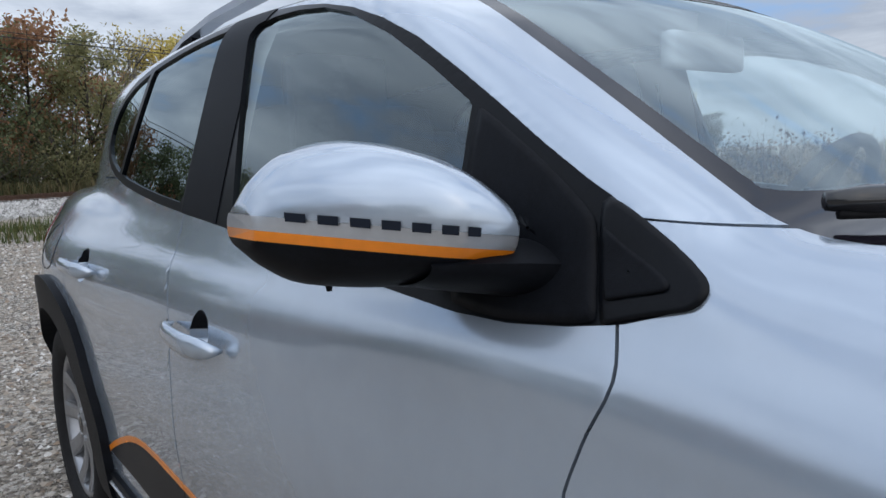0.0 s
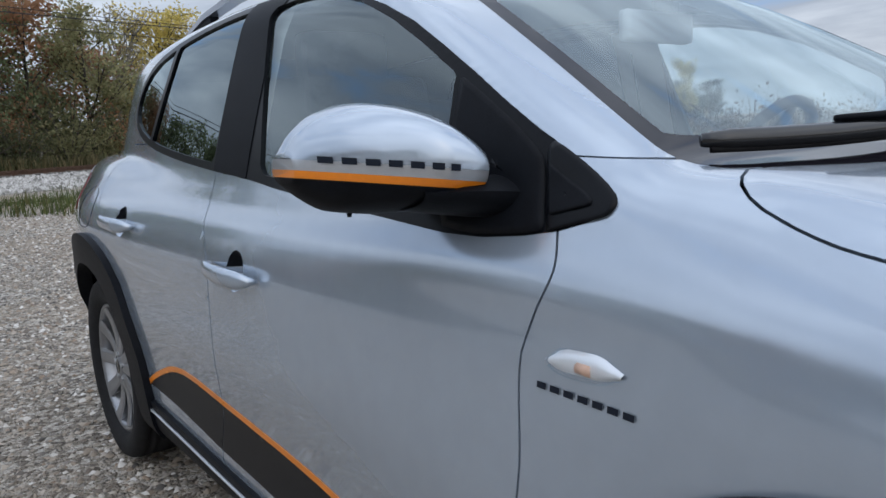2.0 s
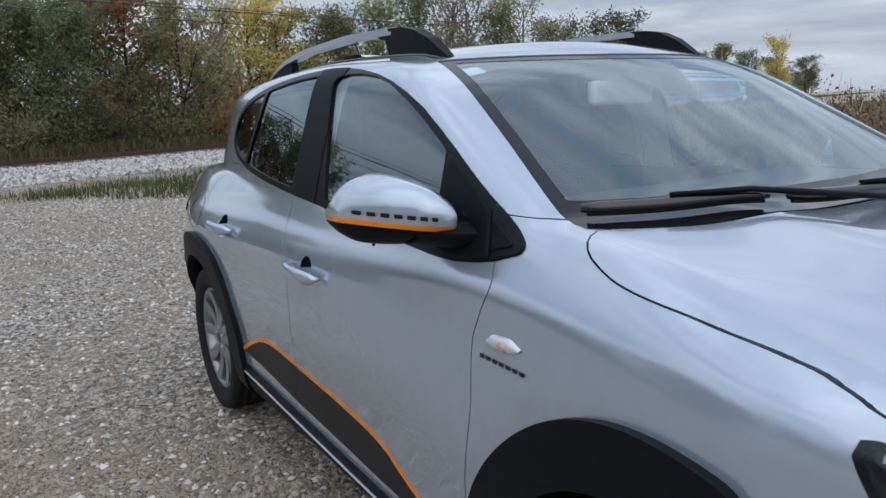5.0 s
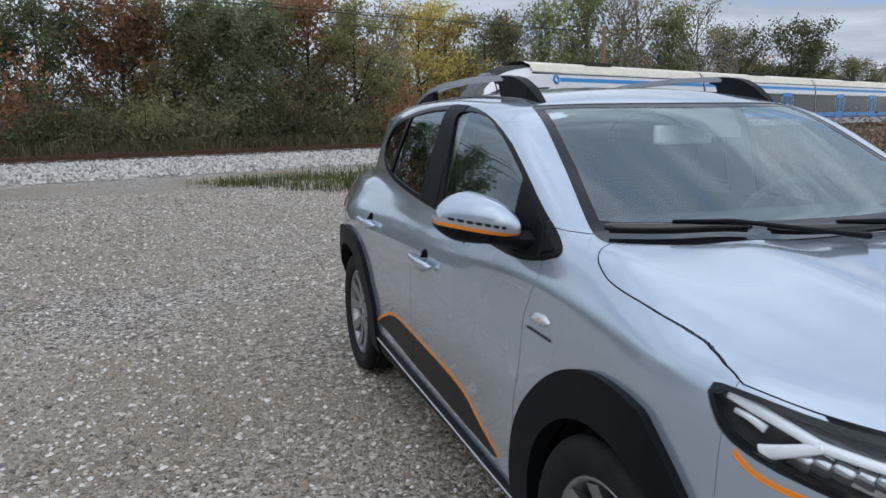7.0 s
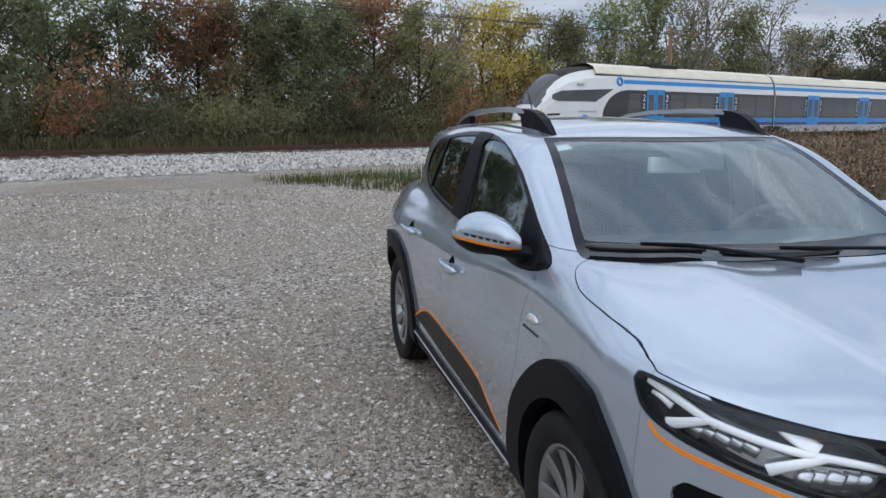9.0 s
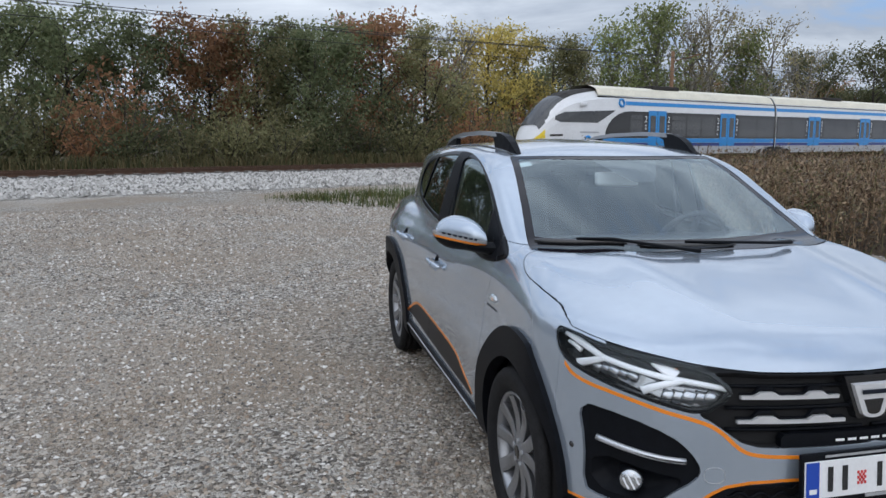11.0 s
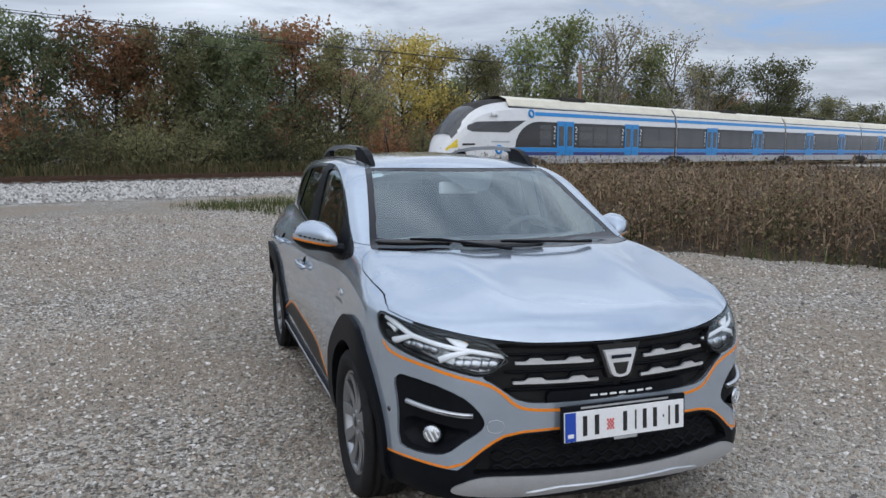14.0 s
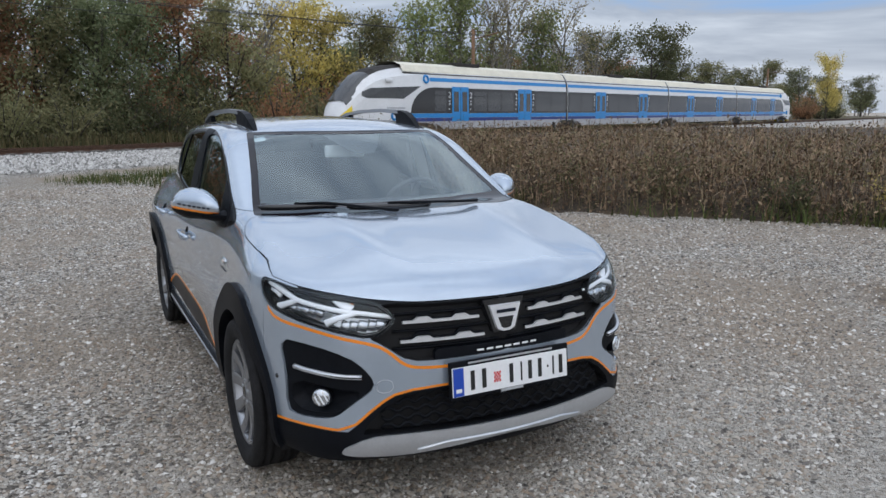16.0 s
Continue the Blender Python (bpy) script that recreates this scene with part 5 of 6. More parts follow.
def make_tree(kind, seed, dense=1.2, leaf=.85):
    """A tree one metre high, to be copied larger."""
    r = np.random.default_rng(seed)
    wide, base, clumps, per, size, _, bark = KINDS[kind]
    root = tagged(new(kind + "_tree"), WORDS[kind][0], WORDS[kind][1], "trees along the railway")
    lean = r.normal(0, .02, 2)
    trunk = [(lean[0] * q, lean[1] * q, q * .92) for q in np.linspace(0, 1, 7)]
    paths = [(trunk, [.022 * (1 - .85 * q) for q in np.linspace(0, 1, 7)])]
    cs = []
    nb = 26 if kind in ("bare", "poplar") else 20
    for b in range(nb):
        h = base + (.93 - base) * (b + r.random()) / nb
        az, reach = r.uniform(0, 6.28), wide * (1.15 - .75 * abs((h - base) / (1 - base) - .35)) * r.uniform(.6, 1.05)
        rise = reach * r.uniform(.5, 1.5) * (1.6 if kind in ("poplar", "bare") else 1)
        mid = (reach * .5 * math.cos(az), reach * .5 * math.sin(az), h + rise * .35)
        tip = (reach * math.cos(az), reach * math.sin(az), min(h + rise * .8, 1.0))
        paths.append(([(0, 0, h * .97), mid, tip], [.009 * (1.2 - h), .006 * (1.2 - h), .0015]))
        for q in range(3 if kind == "bare" else 2):
            w = r.normal(0, .05, 3)
            paths.append(([mid, (tip[0] + w[0], tip[1] + w[1], min(tip[2] + abs(w[2]) + .03, 1.02))], [.003, .001]))
        for q in np.linspace(.4, 1.0, max(2, clumps // nb)):
            cs.append([tip[0] * q + r.normal(0, .03), tip[1] * q + r.normal(0, .03), h + (tip[2] - h) * q + r.normal(0, .03)])
    link("trunk", *limb_mesh(paths), bark, root)
    v, q = leaf_cloud(np.array(cs), .050 if kind != "bare" else .04, int(per * dense), size * leaf, r)
    o = new("crown", raw_mesh("crown", v, q, LEAF[kind]))
    o.parent = root
    return root


def make_bush(kind, seed, word, thin=1.0):
    r = np.random.default_rng(seed)
    root = tagged(new(kind + "_bush"), word, "bush", "bushes along the railway")
    paths, cs = [], []
    for b in range(24):
        az, reach, h = r.uniform(0, 6.28), r.uniform(.15, .75), r.uniform(.35, .95)
        tip = (reach * math.cos(az), reach * math.sin(az), h * (1.1 - .45 * reach))
        paths.append(([(tip[0] * .1, tip[1] * .1, 0), (tip[0] * .6, tip[1] * .6, tip[2] * .6), tip], [.014, .009, .003]))
        for q in np.linspace(.35, 1, 6):
            cs.append([tip[0] * q, tip[1] * q, max(.06, tip[2] * q)])
    link("stems", *limb_mesh(paths), BARK, root).name = "stem"
    v, q = leaf_cloud(np.array(cs), .10, int(14 * thin), .032, r)
    o = new("crown", raw_mesh("crown", v, q, LEAF[kind]))
    o.parent = root
    return root


stock = {k: [make_tree(k, 11 + 7 * n + len(k)) for n in range(2)] for k in KINDS}
back_stock = {k: [make_tree(k, 61 + 5 * n + len(k), .5, 1.1) for n in range(2)] for k in KINDS}
BUSH_WORDS = {"olive": "low olive green bush in thick growth", "brown": "rusty brown autumn bush", "dark": "dark tangled thicket bush", "yellow": "bush with small yellow leaves"}
bush_stock = {k: [make_bush(k, 5 + n + len(k), w) for n in range(2)] for k, w in BUSH_WORDS.items()}


def plant(kind, s, n, height, store=None, wide=1.0, z=.1):
    pool = (store or stock)[kind]
    src = pool[int(rng.integers(2))]
    x, y = by_track(s, n)
    m = Matrix.LocRotScale((x, y, z), Euler((0, 0, rng.uniform(0, 6.28))), None)
    src_scale = src.scale.copy()
    src.scale = (height * wide, height * wide, height)
    o = copy_thing(src, m)
    src.scale = src_scale
    return o


FRONT_ROW = (("green", -3.2, 8.2), ("green", .6, 8.4), ("green", 3.6, 7.6), ("brown", 7.4, 8.0), ("olive", 9.8, 8.3), ("green", 12.5, 8.1), ("green", 15.6, 8.4), ("brown", 18.0, 9.3), ("olive", 21.0, 9.0),
             ("bare", 23.8, 9.6), ("yellow", 27.0, 9.7), ("yellow", 29.6, 9.1), ("olive", 33.0, 9.0), ("bare", 35.6, 9.0), ("poplar", 39.9, 10.3), ("poplar", 43.8, 12.2), ("bare", 49.0, 11.8), ("bare", 53.0, 12.9),
             ("poplar", 56.5, 11.0), ("bare", 61.0, 12.4), ("bare", 66.5, 10.2), ("dark", 75.5, 10.6), ("dark", 81, 11.2), ("dark", 88, 9.5), ("olive", 100, 8.2), ("dark", 112, 7.5), ("olive", 124, 9.4), ("dark", 144, 9.2), ("olive", 170, 8.6), ("dark", 200, 9.8))
for kind, s, h in FRONT_ROW:
    plant(kind, s, 13 + rng.normal(0, .8), h * (.88 if s < 34 else .96))
mixed = ["green", "brown", "olive", "dark", "dark", "bare", "green", "brown"]
for q in range(34):
    s = -20 + q * 3.6 + rng.normal(0, .7)
    plant(mixed[int(rng.integers(8))], s, 18 + rng.uniform(0, 5), rng.uniform(5.2, 6.9) + .018 * max(0, s), back_stock)
for q in range(22):
    plant("dark" if q % 2 else "olive", 110 + q * 8 + rng.normal(0, 1.5), 20 + rng.uniform(0, 10), rng.uniform(6, 8), back_stock, 1.0, 0)
kinds_b = ["olive", "olive", "brown", "dark", "olive", "dark"]
for q in range(44):
    s = -14 + q * 2.1 + rng.normal(0, .4)
    plant(kinds_b[int(rng.integers(6))], s, 7.4 + rng.uniform(0, 2.6), rng.uniform(2.2, 3.6), bush_stock, rng.uniform(.8, 1.1))
for q in range(30):
    plant(("olive", "brown", "dark", "olive")[q % 4], -14 + q * 3.3, 11.0 + rng.uniform(0, 1), rng.uniform(3.6, 5.0), bush_stock, .85)
for q in range(26):
    plant(("dark", "olive", "dark", "brown")[q % 4], 52 + q * 4.2, 7.5 + rng.uniform(0, 4), rng.uniform(3.0, 4.6), bush_stock, .95)
# the wood goes on round the yard
for q in range(14):
    a = radians(-48 - q * 5.5)
    src = back_stock[mixed[q % 8]][q % 2]
    hh = 8 + 2 * math.sin(q * 2.3)
    src.scale = (hh * 1.1, hh * 1.1, hh)
    copy_thing(src, Matrix.LocRotScale((38 * math.sin(a), -3 + 38 * math.cos(a) , 0), Euler((0, 0, q)), None))
birch_at = plant("yellow", 138, 6, 10.5, None, .7)
tagged(birch_at, "young birch with bright yellow leaves")
for pool in (*stock.values(), *back_stock.values(), *bush_stock.values()):
    for o in pool:
        for c in o.children_recursive:
            bpy.data.objects.remove(c)
        bpy.data.objects.remove(o)


# dry weeds, grass
def blades(px, py, h, wd, r, lean=.35, base=0.0, segs=2):
    """Bent upright blades as narrow strips."""
    n = len(px)
    a, l = r.uniform(0, 6.28, n), np.abs(r.normal(0, lean, n))
    dx, dy = np.cos(a) * l, np.sin(a) * l
    ox, oy = -np.sin(a) * wd, np.cos(a) * wd
    rows = []
    for k_ in range(segs + 1):
        q = k_ / segs
        cx, cy, cz = px + dx * h * q * q, py + dy * h * q * q, base + h * q * (1 - .2 * l * q)
        taper = 1 - .75 * q
        rows += [np.stack([cx + ox * taper, cy + oy * taper, cz], 1), np.stack([cx - ox * taper, cy - oy * taper, cz], 1)]
    v = np.stack(rows, 1)
    k_ = 2 * (segs + 1)
    f = np.concatenate([np.array([[2 * q, 2 * q + 1, 2 * q + 3, 2 * q + 2]]) for q in range(segs)])
    return v.reshape(-1, 3), (f[None] + k_ * np.arange(n)[:, None, None]).reshape(-1, 4)


HEDGE = [(30.0, -14.0), (13.0, -3.8), (8.4, 1.0), (6.9, 3.0), (5.3, 4.9), (4.4, 6.6), (3.6, 9.5), (4.2, 14.0), (9.0, 24.0), (40.0, 38.0), (60.0, 10.0)]
HEDGE_FRONT = HEDGE[:8]


def scatter(n, shape, box):
    px, py = rng.uniform(box[0], box[1], n), rng.uniform(box[2], box[3], n)
    ok = in_shape(px, py, shape) < 0
    return px[ok], py[ok]


LITTER = material("leaf_litter", (.045, .032, .022), .95, 0, 0, .5, 3, .8, 30, second=(.11, .08, .05))
lx, ly = np.meshgrid(np.arange(3, 60, .5), np.arange(-14, 38, .5), indexing="ij")
ins_ = in_shape(lx, ly, HEDGE)
lz = np.clip(-ins_ * .5 - .06, -.06, .42) + .05 * np.sin(2.3 * lx) * np.sin(1.9 * ly + lx) * (ins_ < -.6)
a_, b_ = np.meshgrid(np.arange(lx.shape[0] - 1), np.arange(lx.shape[1] - 1), indexing="ij")
k = (a_ * lx.shape[1] + b_).ravel()
q_ = np.stack([k, k + lx.shape[1], k + lx.shape[1] + 1, k + 1], 1)
q_ = q_[(ins_.ravel()[q_] < .5).all(1)]
tagged(new("weed_bank", raw_mesh("weed_bank", np.stack([lx, ly, lz], -1).reshape(-1, 3), q_, LITTER, False)), "low bank of dark leaf litter under the weeds", "bank", kind="structure")
n = 150000
px, py = scatter(n, HEDGE, (3, 24, -10, 22))
depth_in = near_line(px, py, HEDGE_FRONT)
ok = rng.random(len(px)) < np.clip(1.3 - depth_in / 5, .12, 1)
px, py, depth_in = px[ok], py[ok], depth_in[ok]
top = np.clip(.50 + depth_in * 1.0, .3, 1.10) * (1 + .20 * np.sin(1.9 * px + 1.1 * py) * np.sin(1.2 * py - .8 * px)) * rng.uniform(.55, 1.12, len(px))
few = rng.random(len(px)) < .22
v1, f1 = blades(px[few], py[few], top[few] * 1.08, .004 + .0004 * np.hypot(px[few], py[few]), rng, .8, 0.0, 3)
tw = rng.random(len(px)) < .9
va, fa_ = blades(px[tw], py[tw], rng.uniform(.08, .34, tw.sum()), .003 + .0005 * np.hypot(px[tw], py[tw]), rng, 1.5, top[tw] * rng.uniform(.05, .85, tw.sum()), 2)
v1, f1 = np.concatenate([v1, va]), np.concatenate([f1, fa_ + len(v1)])
WEED = pick_material("dry_weed", [(0.052, 0.036, 0.026), (0.111, 0.073, 0.049), (0.182, 0.120, 0.075), (0.260, 0.176, 0.111), (0.351, 0.260, 0.169), (0.130, 0.124, 0.058), (0.156, 0.111, 0.072)], .9)
tagged(new("dry_weeds", raw_mesh("dry_weeds", v1, f1, WEED)), "tall brown dried weed stalks", "weeds", kind="stuff")
m_ = rng.random(len(px)) < .9
cs = np.stack([px[m_], py[m_], top[m_] * rng.uniform(.1, 1.02, m_.sum())], 1)
v2, f2 = leaf_cloud(cs, .085, 4, .032, rng)
tagged(new("dry_seed_heads", raw_mesh("dry_seed_heads", v2, f2, WEED)), "brown withered leaves and seed heads", "weeds", kind="stuff")
GRASS = pick_material("green_weed", [(.035, .050, .015), (.06, .085, .024), (.10, .12, .035), (.12, .10, .04)], .8)
edge_pts = []
for (a, b), (c, d) in zip(HEDGE_FRONT, HEDGE_FRONT[1:]):
    q = rng.random(int(700 * math.hypot(c - a, d - b) / 3))
    edge_pts.append(np.stack([a + (c - a) * q, b + (d - b) * q], 1) + rng.normal(0, .22, (len(q), 2)) + (.25, .12))
ep = np.concatenate(edge_pts)
ep = ep[np.sin(2.7 * ep[:, 0] + 3.1 * ep[:, 1]) + rng.normal(0, .5, len(ep)) > .1]
v3, f3 = blades(ep[:, 0], ep[:, 1], rng.uniform(.08, .38, len(ep)), .012, rng, .7)
PATCH = [(4.2, 8.2), (2.0, 10.2), (.4, 11.6), (-1.7, 13.6), (-2.4, 15.0), (0, 15.6), (3.5, 16.4), (6.5, 14.0)]
px, py = scatter(26000, PATCH, (-3, 7, 8, 17))
inner_d = -in_shape(px, py, PATCH)
ok = rng.random(len(px)) < np.clip(inner_d * 1.2, .05, 1) * (.55 + .45 * np.sin(2.3 * px) * np.sin(1.7 * py + px))
px, py = px[ok], py[ok]
v4, f4 = blades(px, py, rng.uniform(.06, .36, len(px)) * np.clip(.35 + .16 * (px + 2.4), .3, 1.4), .010, rng, .6)
tagged(new("grass", raw_mesh("grass", np.concatenate([v3, v4]), np.concatenate([f3, f4 + len(v3)]), GRASS)), "patchy green grass and weeds at the yard's edge", "grass", kind="stuff")
# verge grass on the far side of the track
s_, n_ = rng.uniform(-10, 70, 15000), rng.uniform(4.2, 8.5, 15000)
px, py = TRACK_AT[0] + ALONG[0] * s_ + ACROSS[0] * n_, TRACK_AT[1] + ALONG[1] * s_ + ACROSS[1] * n_
v5, f5 = blades(px, py, rng.uniform(.25, .7, len(px)), .03, rng, .4, .05)
tagged(new("verge_grass", raw_mesh("verge_grass", v5, f5, pick_material("verge_blade", [(.03, .036, .014), (.06, .062, .024), (.10, .085, .04), (.13, .10, .05)]))), "rough olive grass along the track", "grass", kind="stuff")
YB = make_bush("yellow", 77, "small bush with bright yellow leaves at the yard's edge")
YB.location, YB.scale = (8.75, 1.75, 0), (.55, .55, .85)
for n_, (x, y, h, kind) in enumerate(((6.9, 4.2, .95, "olive"), (7.7, 2.6, .75, "dark"), (9.6, 1.9, .9, "olive"), (5.9, 5.6, .8, "dark"))):
    gb = make_bush(kind, 90 + n_, "green bramble bush among dry weeds", .8)
    gb.location, gb.scale = (x, y, 0), (h * .8, h * .8, h)

# poles and overhead wires
WOOD = material("weathered_wood", (.20, .115, .065), .85, 0, 0, .35, 5, .4, 40)


def pole_at(s, n, h):
    x, y = by_track(s, n)
    p = link("pole", *rod([(x, y, 0), (x, y, h * .5), (x, y, h)], [.16, .14, .12], 12), WOOD, None, "weathered brown wooden line pole")
    tagged(p, category="pole", group="poles along the railway")
    link("cross_arm", *rod([(x, y, h - .7), (*by_track(s, n - 2.2), h - .4)], .04, 8), WOOD, p)
    link("stay", *rod([(x, y, h - .1), (*by_track(s, n - 2.0), h - .42)], .02, 6), RAIL, p)
    return p


for s in (-28, 36.6, 101.8):
    pole_at(s, 5, 7.3)
WIRE = material("wire", (.02, .02, .022), .6)
for n_, z0, sag in ((1.2, 5.45, .02), (1.2, 6.35, .35), (5.1, 7.0, .5), (4.7, 6.9, .5)):
    pts = [(*by_track(s, n_), z0 - sag * math.sin(math.pi * (((s + 28) / 65) % 1))) for s in np.linspace(-28, 167, 70)]
    tagged(link("overhead_wire", *rod(pts, .013, 5), WIRE, None, "thin dark overhead line wire"), category="wire")


# ---- the train ----
T_WHITE = material("train_white", (.72, .73, .74), .35, 0, .3, .05, 1.2)
T_CREAM = material("train_cream_roof", (.70, .66, .54), .5, 0, 0, .08, 1.0)
T_GREY = material("train_grey_skirt", (.42, .43, .45), .45, 0, 0, .10, 1.5)
T_BLUE = material("train_blue", (.012, .24, .60), .35, 0, .3, .04, 2)
T_NAVY = material("train_navy", (.012, .035, .20), .35, 0, .3, .04, 2)
T_BLACK = material("train_window_band", (.014, .013, .013), .12, 0, .3, .1, 2)
T_GLASS = material("train_glass", (.035, .035, .036), .04, 0, 0, .2, .7, spec=.9)
T_YELLOW = material("train_yellow", (.75, .55, .03), .4)
T_IRON = material("bogie_iron", (.03, .027, .025), .8, .2, 0, .4, 4, .4, 40)
T_STEEL = material("worn_steel", (.35, .34, .33), .35, .9)
END, MID = 21.3, 17.4
TRAIN_AT = 43.0  # how far along the track it stands
train = tagged(new("train"), "white, blue and cream electric railcar standing on the track", "train")
train.location, train.rotation_euler = (*by_track(TRAIN_AT, 0), -.06), (0, 0, radians(22))
PROFILE = ((0, .60), (-.02, 1.1), (-.02, 2.2), (.0, 3.05), (.10, 3.72), (.16, 3.80), (.42, 4.18), (.95, 4.36), (1.85, 4.36), (2.38, 4.18), (2.64, 3.80), (2.70, 3.72), (2.80, 3.05), (2.82, 2.2), (2.82, 1.1), (2.80, .60))
NOSE_TOP = ((0, 1.25), (.15, 1.55), (.6, 2.25), (1.2, 2.95), (2.0, 3.62), (3.0, 3.98), (4.5, 4.20), (7, 4.36))
NOSE_IN = ((0, 1.00), (.15, .78), (.6, .46), (1.3, .22), (2.5, .06), (4.0, 0), (7, 0))
NOSE_LOW = ((0, .78), (.5, .62), (1.5, .60), (7, .60))


def section(d):
    """The body's outline, d metres behind the nose's tip."""
    top, inn, low = (float(spline(k, d)) for k in (NOSE_TOP, NOSE_IN, NOSE_LOW))
    out = []
    for w, z in PROFILE:
        zz = low + (z - .60) * (top - low) / 3.76
        w2 = 1.4 + (w - 1.4) * (1.4 - inn) / 1.4
        out.append((w2, zz))
    return out


def face_in(d, z):
    """How far in the near face lies at a height."""
    sec = section(d)[:9]
    return float(np.interp(z, [p[1] for p in sec], [p[0] for p in sec]))


def patch(name, outline, mat, parent, d_of, out=.012, label="", step=.35):
    """A flat panel on the near face: an outline in (u, z), draped on the body."""
    us = [p[0] for p in outline]
    cols = np.unique(np.concatenate([np.arange(min(us), max(us), step), us]))
    v, f = [], []
    for u in cols:
        zs = []
        for (a, b), (c, d) in zip(outline, outline[1:] + outline[:1]):
            if min(a, c) - 1e-6 <= u <= max(a, c) + 1e-6:
                zs += [b, d] if abs(a - c) < 1e-6 else [b + (d - b) * (u - a) / (c - a)]
        lo, hi = min(zs), max(zs)
        for q in np.linspace(lo, hi, 4):
            v.append((u, face_in(d_of(u), q) - out, q))
    for i in range(len(cols) - 1):
        for j in range(3):
            k = 4 * i + j
            f.append((k, k + 4, k + 5, k + 1))
    return link(name, v, f, mat, parent, label, False)


def bogie(u, parent, span=2.3):
    b = link("bogie", *loft([[(u + span / 2 * a, w, z) for a, z in ((-1.25, .62), (-1.0, .95), (1.0, .95), (1.25, .62), (.9, .48), (.25, .42), (-.25, .42), (-.9, .48))] for w in (-.06, .12)]), T_IRON, parent, "dark iron bogie frame", False)
    for a in (-1, 1):
        v, f = lathe([(-.06, .02), (-.06, .36), (-.02, .44), (.06, .44), (.06, .02)], 28)
        link("train_wheel", [(u + a * span / 2 + y, .0 + x, .66 + z) for x, y, z in v], f, T_STEEL, b)
        part("axle_box", box_bm(.34, .16, .30, (u + a * span / 2, -.06, .66), .04), T_IRON, b)
    part("damper", box_bm(.9, .08, .10, (u, -.10, .74), .02, pose(0, 0, 0, 0, 8, 0)), T_IRON, b)


def carriage(u0, length, nose):
    """One carriage from u0: nose 1 ends in a cab at its far end, -1 at its near end, 0 not at all."""
    def d_of(u):
        return u0 + length - u if nose > 0 else u - u0 if nose < 0 else 9.0

    stops = [u0 + .12, u0 + length - .12] if not nose else sorted([u0 + length - q if nose > 0 else u0 + q for q in (.001, .05, .15, .35, .6, .9, 1.3, 1.7, 2.2, 2.8, 3.5, 4.5, 6, 7.5)] + [u0 + .12 if nose > 0 else u0 + length - .12])
    rings = [[(u, w, z) for w, z in section(d_of(u))] for u in stops]
    v, f = loft(rings)
    body = link("carriage", v, f, T_WHITE, train, "white railcar carriage with blue stripes", False)
    a, b = u0 + .13, u0 + length - .13
    lo, hi = (a, b - 6.3) if nose > 0 else (a + 6.3, b) if nose < 0 else (a, b)
    # roof
    r0, r1 = (a, b - 4.2) if nose > 0 else (a + 4.2, b) if nose < 0 else (a, b)
    link("roof", *loft([[(u, w * 1.0 - (.02 if w < 1.4 else -.02), z + .012) for w, z in PROFILE[5:11]] for u in (r0, r1)], False, False), T_CREAM, body, "cream roof", False)
    patch("roof_gutter", [(r0, 3.70), (r1, 3.70), (r1, 3.76), (r0, 3.76)], T_BLACK, body, d_of, .02)
    if nose:
        q = np.linspace(0, 1, 12)
        cap = [[(u0 + length - d if nose > 0 else u0 + d, w, z + .015) for w, z in section(d)[6:10]] for d in np.linspace(2.0, 9.0, 12)]
        front = [[(u0 + length - d - .03 if nose > 0 else u0 + d - .03, 1.4 + (w - 1.4) * .93, z + .025) for w, z in section(d)[4:12]] for d in np.linspace(.55, 2.15, 9)]
        link("cab_windscreen", *loft(front, False, False), T_GLASS, body, "dark raked cab windscreen")
        link("cab_roof", *loft(cap, False, False), T_IRON, body, "dark grey cab roof fairing", False)
    # stripes
    patch("upper_stripe", [(lo, 3.32), (hi, 3.32), (hi, 3.53), (lo, 3.53)], T_BLUE, body, d_of, .014, "bright blue stripe")
    s0, s1 = (a, b - 3.7) if nose > 0 else (a + 3.7, b) if nose < 0 else (a, b)
    patch("blue_stripe", [(s0, 1.28), (s1, 1.28), (s1, 1.52), (s0, 1.52)], T_BLUE, body, d_of, .014, "bright blue stripe")
    n0, n1 = (a, b - 4.9) if nose > 0 else (a + 4.9, b) if nose < 0 else (a, b)
    patch("navy_stripe", [(n0, 1.07), (n1, 1.07), (n1, 1.27), (n0, 1.27)], T_NAVY, body, d_of, .014, "dark blue stripe")
    patch("skirt", [(n0, .60), (n1, .60), (n1, 1.06), (n0, 1.06)], T_GREY, body, d_of, .013, "light grey skirt")
    # dark patches on the unbroken side paint in the shaded cutouts over the bogies
    for e_, m_ in ((a, 1), (b, -1)):
        if (nose > 0 and m_ < 0) or (nose < 0 and m_ > 0):
            tip_ = u0 + length if nose > 0 else u0
            arc_ = [(tip_ - nose * (5.4 + 2.1 * math.cos(q)), .60 + .42 * math.sin(q)) for q in np.linspace(math.pi, 0, 9)]
        else:
            arc_ = [(e_, .60), (e_, 1.02)] + [(e_ + m_ * 1.95 * math.sin(q), .60 + .42 * math.cos(q)) for q in np.linspace(.2, math.pi / 2, 7)]
        patch("bogie_recess", arc_, T_IRON, body, d_of, .022, "dark patch painted for the shaded cutout over the bogie", .2)
    # window band and glass
    doors = [4.95, 12.3] if not nose else [5.4, 12.2]
    doors = [u0 + q if nose >= 0 else u0 + length - q for q in doors]
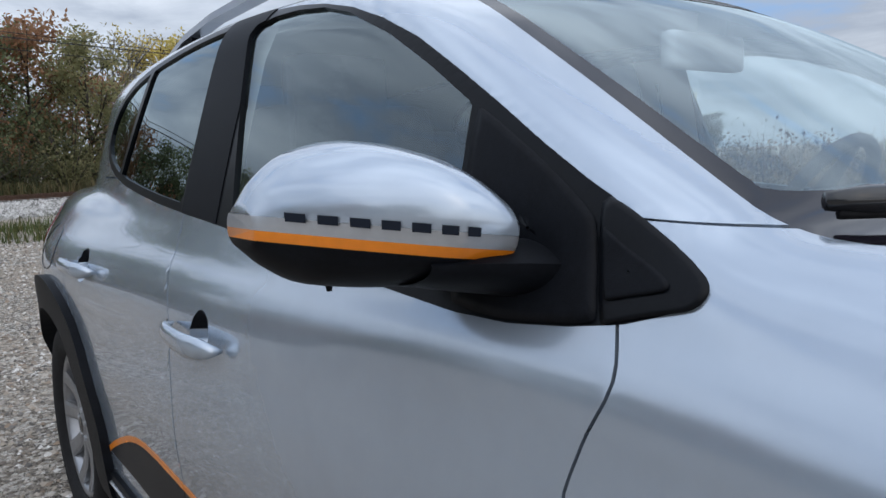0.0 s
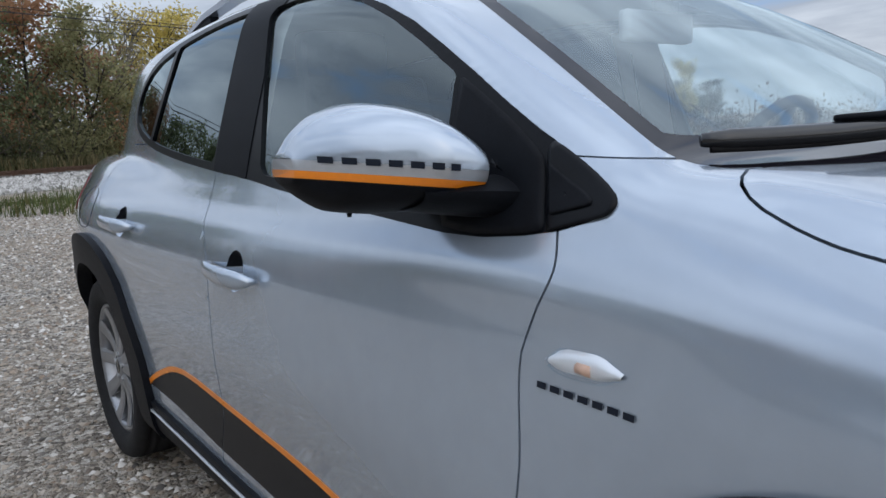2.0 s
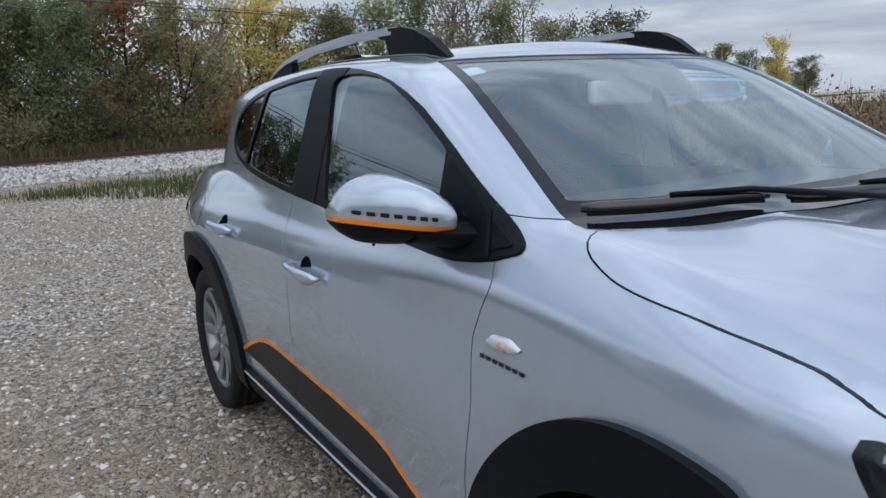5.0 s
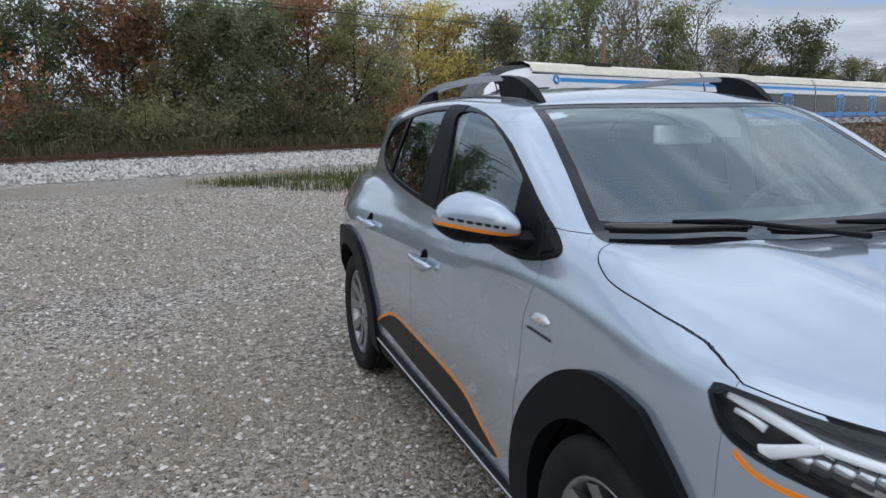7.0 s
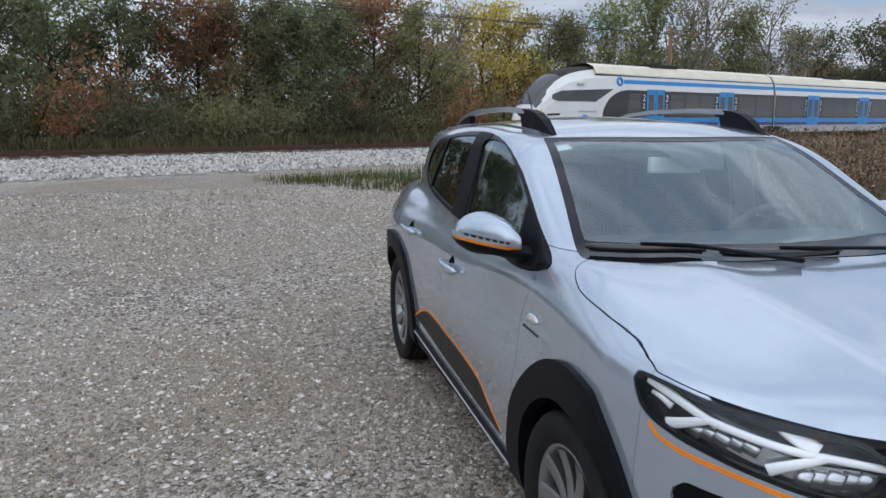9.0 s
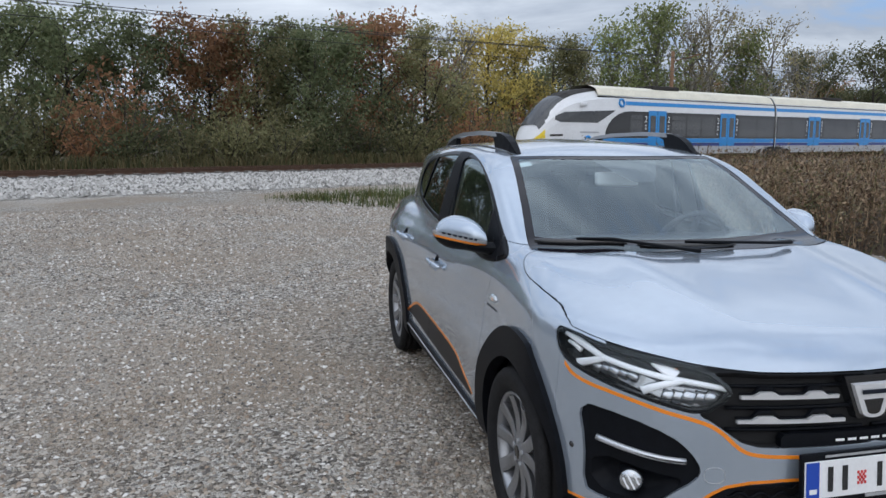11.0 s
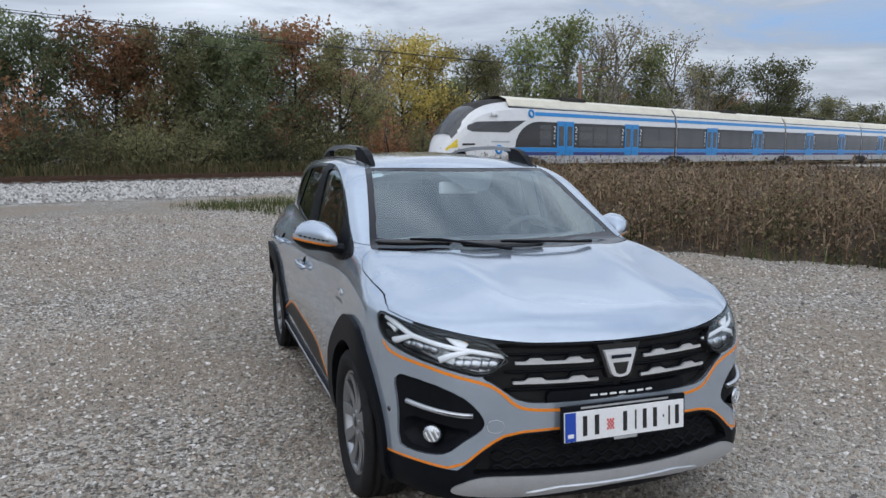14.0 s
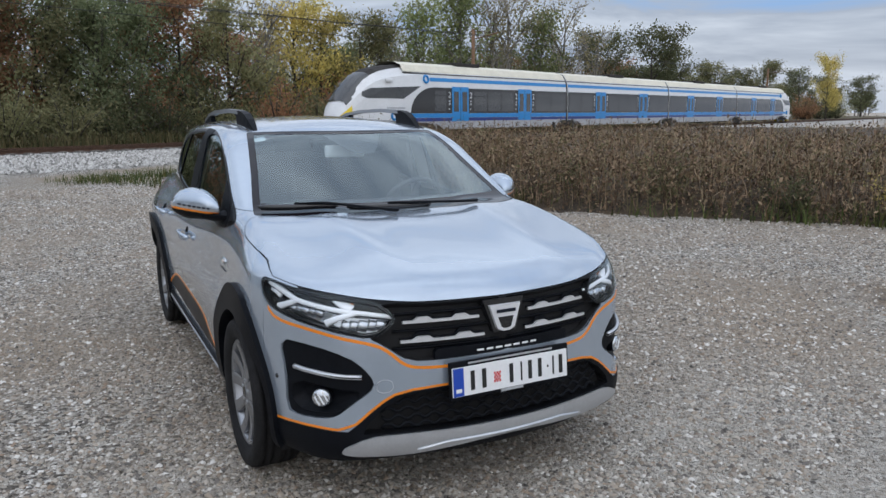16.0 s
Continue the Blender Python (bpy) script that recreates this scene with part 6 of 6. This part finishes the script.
    if nose:
        m = 1 if nose > 0 else -1
        tip = u0 + length if nose > 0 else u0
        curve = [(tip - m * (4.75 + 2.0 * (1 - math.cos(q))), 1.53 + 1.46 * math.sin(q)) for q in np.linspace(0, math.pi / 2, 7)]
        inner_end = a if nose > 0 else b
        patch("window_band", [(inner_end, 1.53)] + curve + [(inner_end, 2.99)], T_BLACK, body, d_of, .012, "gloss black window band", .25)
        cab = [(tip - m * 5.6, 3.02), (tip - m * 1.9, 2.86), (tip - m * 1.35, 2.66), (tip - m * 1.3, 2.45), (tip - m * 1.6, 2.33), (tip - m * 4.2, 2.33)]
        patch("cab_window", cab, T_GLASS, body, d_of, .014, "black cab side window", .2)
        for du, z, r in ((3.45, 1.40, .26), (6.1, 3.43, .24)):
            ring_ = [(tip - m * du + r * .78 * math.cos(q), face_in(d_of(tip - m * du + r * math.cos(q)), z + r * math.sin(q)) - .03, z + r * .78 * math.sin(q)) for q in np.linspace(0, 2 * math.pi, 25)]
            link("ring_mark", *rod(ring_, .065, 6), T_BLUE, body, "blue ring motif")
        patch("logo_bar", [(tip - m * 1.75, 1.62), (tip - m * 1.0, 1.60), (tip - m * 1.0, 1.70), (tip - m * 1.75, 1.72)], T_IRON, body, d_of, .014, "", .2)
        patch("number_bar", [(tip - m * 4.3, 1.78), (tip - m * 2.9, 1.78), (tip - m * 2.9, 1.86), (tip - m * 4.3, 1.86)], T_GREY, body, d_of, .014)
        patch("head_lamp", [(tip - m * .75, 1.50), (tip - m * .35, 1.46), (tip - m * .35, 1.60), (tip - m * .75, 1.68)], T_YELLOW, body, d_of, .02, "yellow lamp cover", .1)
        part("mirror_pod", box_bm(.5, .14, .2, (tip - m * 3.1, .02, 3.28), .06), T_WHITE, body, "", True)
        patch("yellow_front", [(tip - m * .75, 1.72), (tip - m * .2, 1.30), (tip - m * .2, 1.42), (tip - m * .75, 1.95)], T_YELLOW, body, d_of, .016, "yellow front edge", .1)
        part("bumper", box_bm(.9, 2.0, .26, (tip - m * .25, 1.4, 1.02), .1), T_WHITE, body, "", True)
        part("snow_plough", box_bm(.6, 1.7, .34, (tip - m * .55, 1.4, .44), .06), T_YELLOW, body, "yellow snow plough")
        bogie(tip - m * 5.4, body)
    else:
        patch("window_band", [(a, 1.53), (b, 1.53), (b, 2.99), (a, 2.99)], T_BLACK, body, d_of, .012, "gloss black window band")
    wins, marks = [], sorted(doors)
    edges_ = [lo if nose >= 0 else lo + .2, *[q for dd in marks for q in (dd - 1.15, dd + 1.15)], hi if nose <= 0 else hi - .2]
    for e0, e1 in zip(edges_[::2], edges_[1::2]):
        k = max(1, round((e1 - e0) / 1.75))
        for q in range(k):
            w0, w1 = e0 + .10 + (e1 - e0 - .2) * q / k, e0 + .10 + (e1 - e0 - .2) * (q + 1) / k
            if w1 - w0 > .6:
                pane = patch("window", [(w0 + .05, 1.66), (w1 - .05, 1.66), (w1 - .05, 2.82), (w0 + .05, 2.82)], T_GLASS, body, d_of, .018, "dark carriage window")
                if q == 0:
                    patch("vent_bar", [(w0 + .05, 2.52), (w1 - .05, 2.52), (w1 - .05, 2.56), (w0 + .05, 2.56)], T_BLACK, body, d_of, .024)
    for dd in marks:
        for m in (-1, 1):
            c = dd + m * .40
            leaf = patch("door", [(c - .385, .66), (c + .385, .66), (c + .385, 3.06), (c - .385, 3.06)], T_BLUE, body, d_of, .030, "bright blue sliding door")
            patch("door_step", [(c - .385, .64), (c + .385, .64), (c + .385, 1.06), (c - .385, 1.06)], T_GREY, body, d_of, .036)
            patch("door_pane", [(c - .23, 1.62), (c + .23, 1.62), (c + .23, 2.78), (c - .23, 2.78)], T_GLASS, body, d_of, .040)
            x = dd + m * 1.0 - .11
            for z, h_, w_ in ((2.18, .10, .16), (2.00, .12, .16), (1.72, .10, .10)):
                patch("info_bar", [(x + .03, z), (x + .03 + w_, z), (x + .03 + w_, z + h_), (x + .03, z + h_)], T_GREY, body, d_of, .020)
            cu = bpy.data.curves.new("class_number", "FONT")
            cu.body, cu.size, cu.extrude = "2", .50, .002
            cu.materials.append(T_WHITE)
            tx = new("class_number", cu)
            tx.parent, tx.location, tx.rotation_euler = body, (x - .02, -.045, 2.42), (radians(90), 0, 0)
        patch("door_seam", [(dd - .012, .66), (dd + .012, .66), (dd + .012, 3.06), (dd - .012, 3.06)], T_BLACK, body, d_of, .034)
    part("roof_unit", box_bm(2.4, 1.5, .22, (u0 + length * .5, 1.4, 4.42), .08), T_IRON, body, "dark roof equipment")
    return body


first = -1.8 - END
starts = [(first, END, -1), (-1.8, MID, 0), (15.6, MID, 0), (33.0, END, 1)]
bodies = [carriage(*q) for q in starts]
for u, holder in ((-1.8, bodies[1]), (15.6, bodies[2]), (33.0, bodies[3])):
    link("gangway", *loft([[(q, 1.4 + (w - 1.4) * k, z if z < 3 else 3 + (z - 3) * (.96 if k < .97 else 1)) for w, z in PROFILE] for q, k in ((u - .16, .95), (u - .08, .985), (u, .95), (u + .08, .985), (u + .16, .95))]), T_BLACK, holder, "black folded gangway bellows", False)
    bogie(u, holder)
pan = part("pantograph", box_bm(1.4, 1.2, .10, (31.0, 1.4, 4.50), .02), T_IRON, train, "raised folding pantograph")
for w in (1.0, 1.8):
    link("lower_arm", *rod([(30.5, w, 4.52), (32.3, 1.4, 4.85)], .03, 6), T_IRON, pan)
    link("upper_arm", *rod([(32.3, 1.4, 4.85), (30.6, w, 5.42)], .025, 6), T_IRON, pan)
link("contact_bar", *rod([(30.6, .6, 5.38), (30.6, .9, 5.44), (30.6, 1.9, 5.44), (30.6, 2.2, 5.38)], .03, 6), T_IRON, pan)
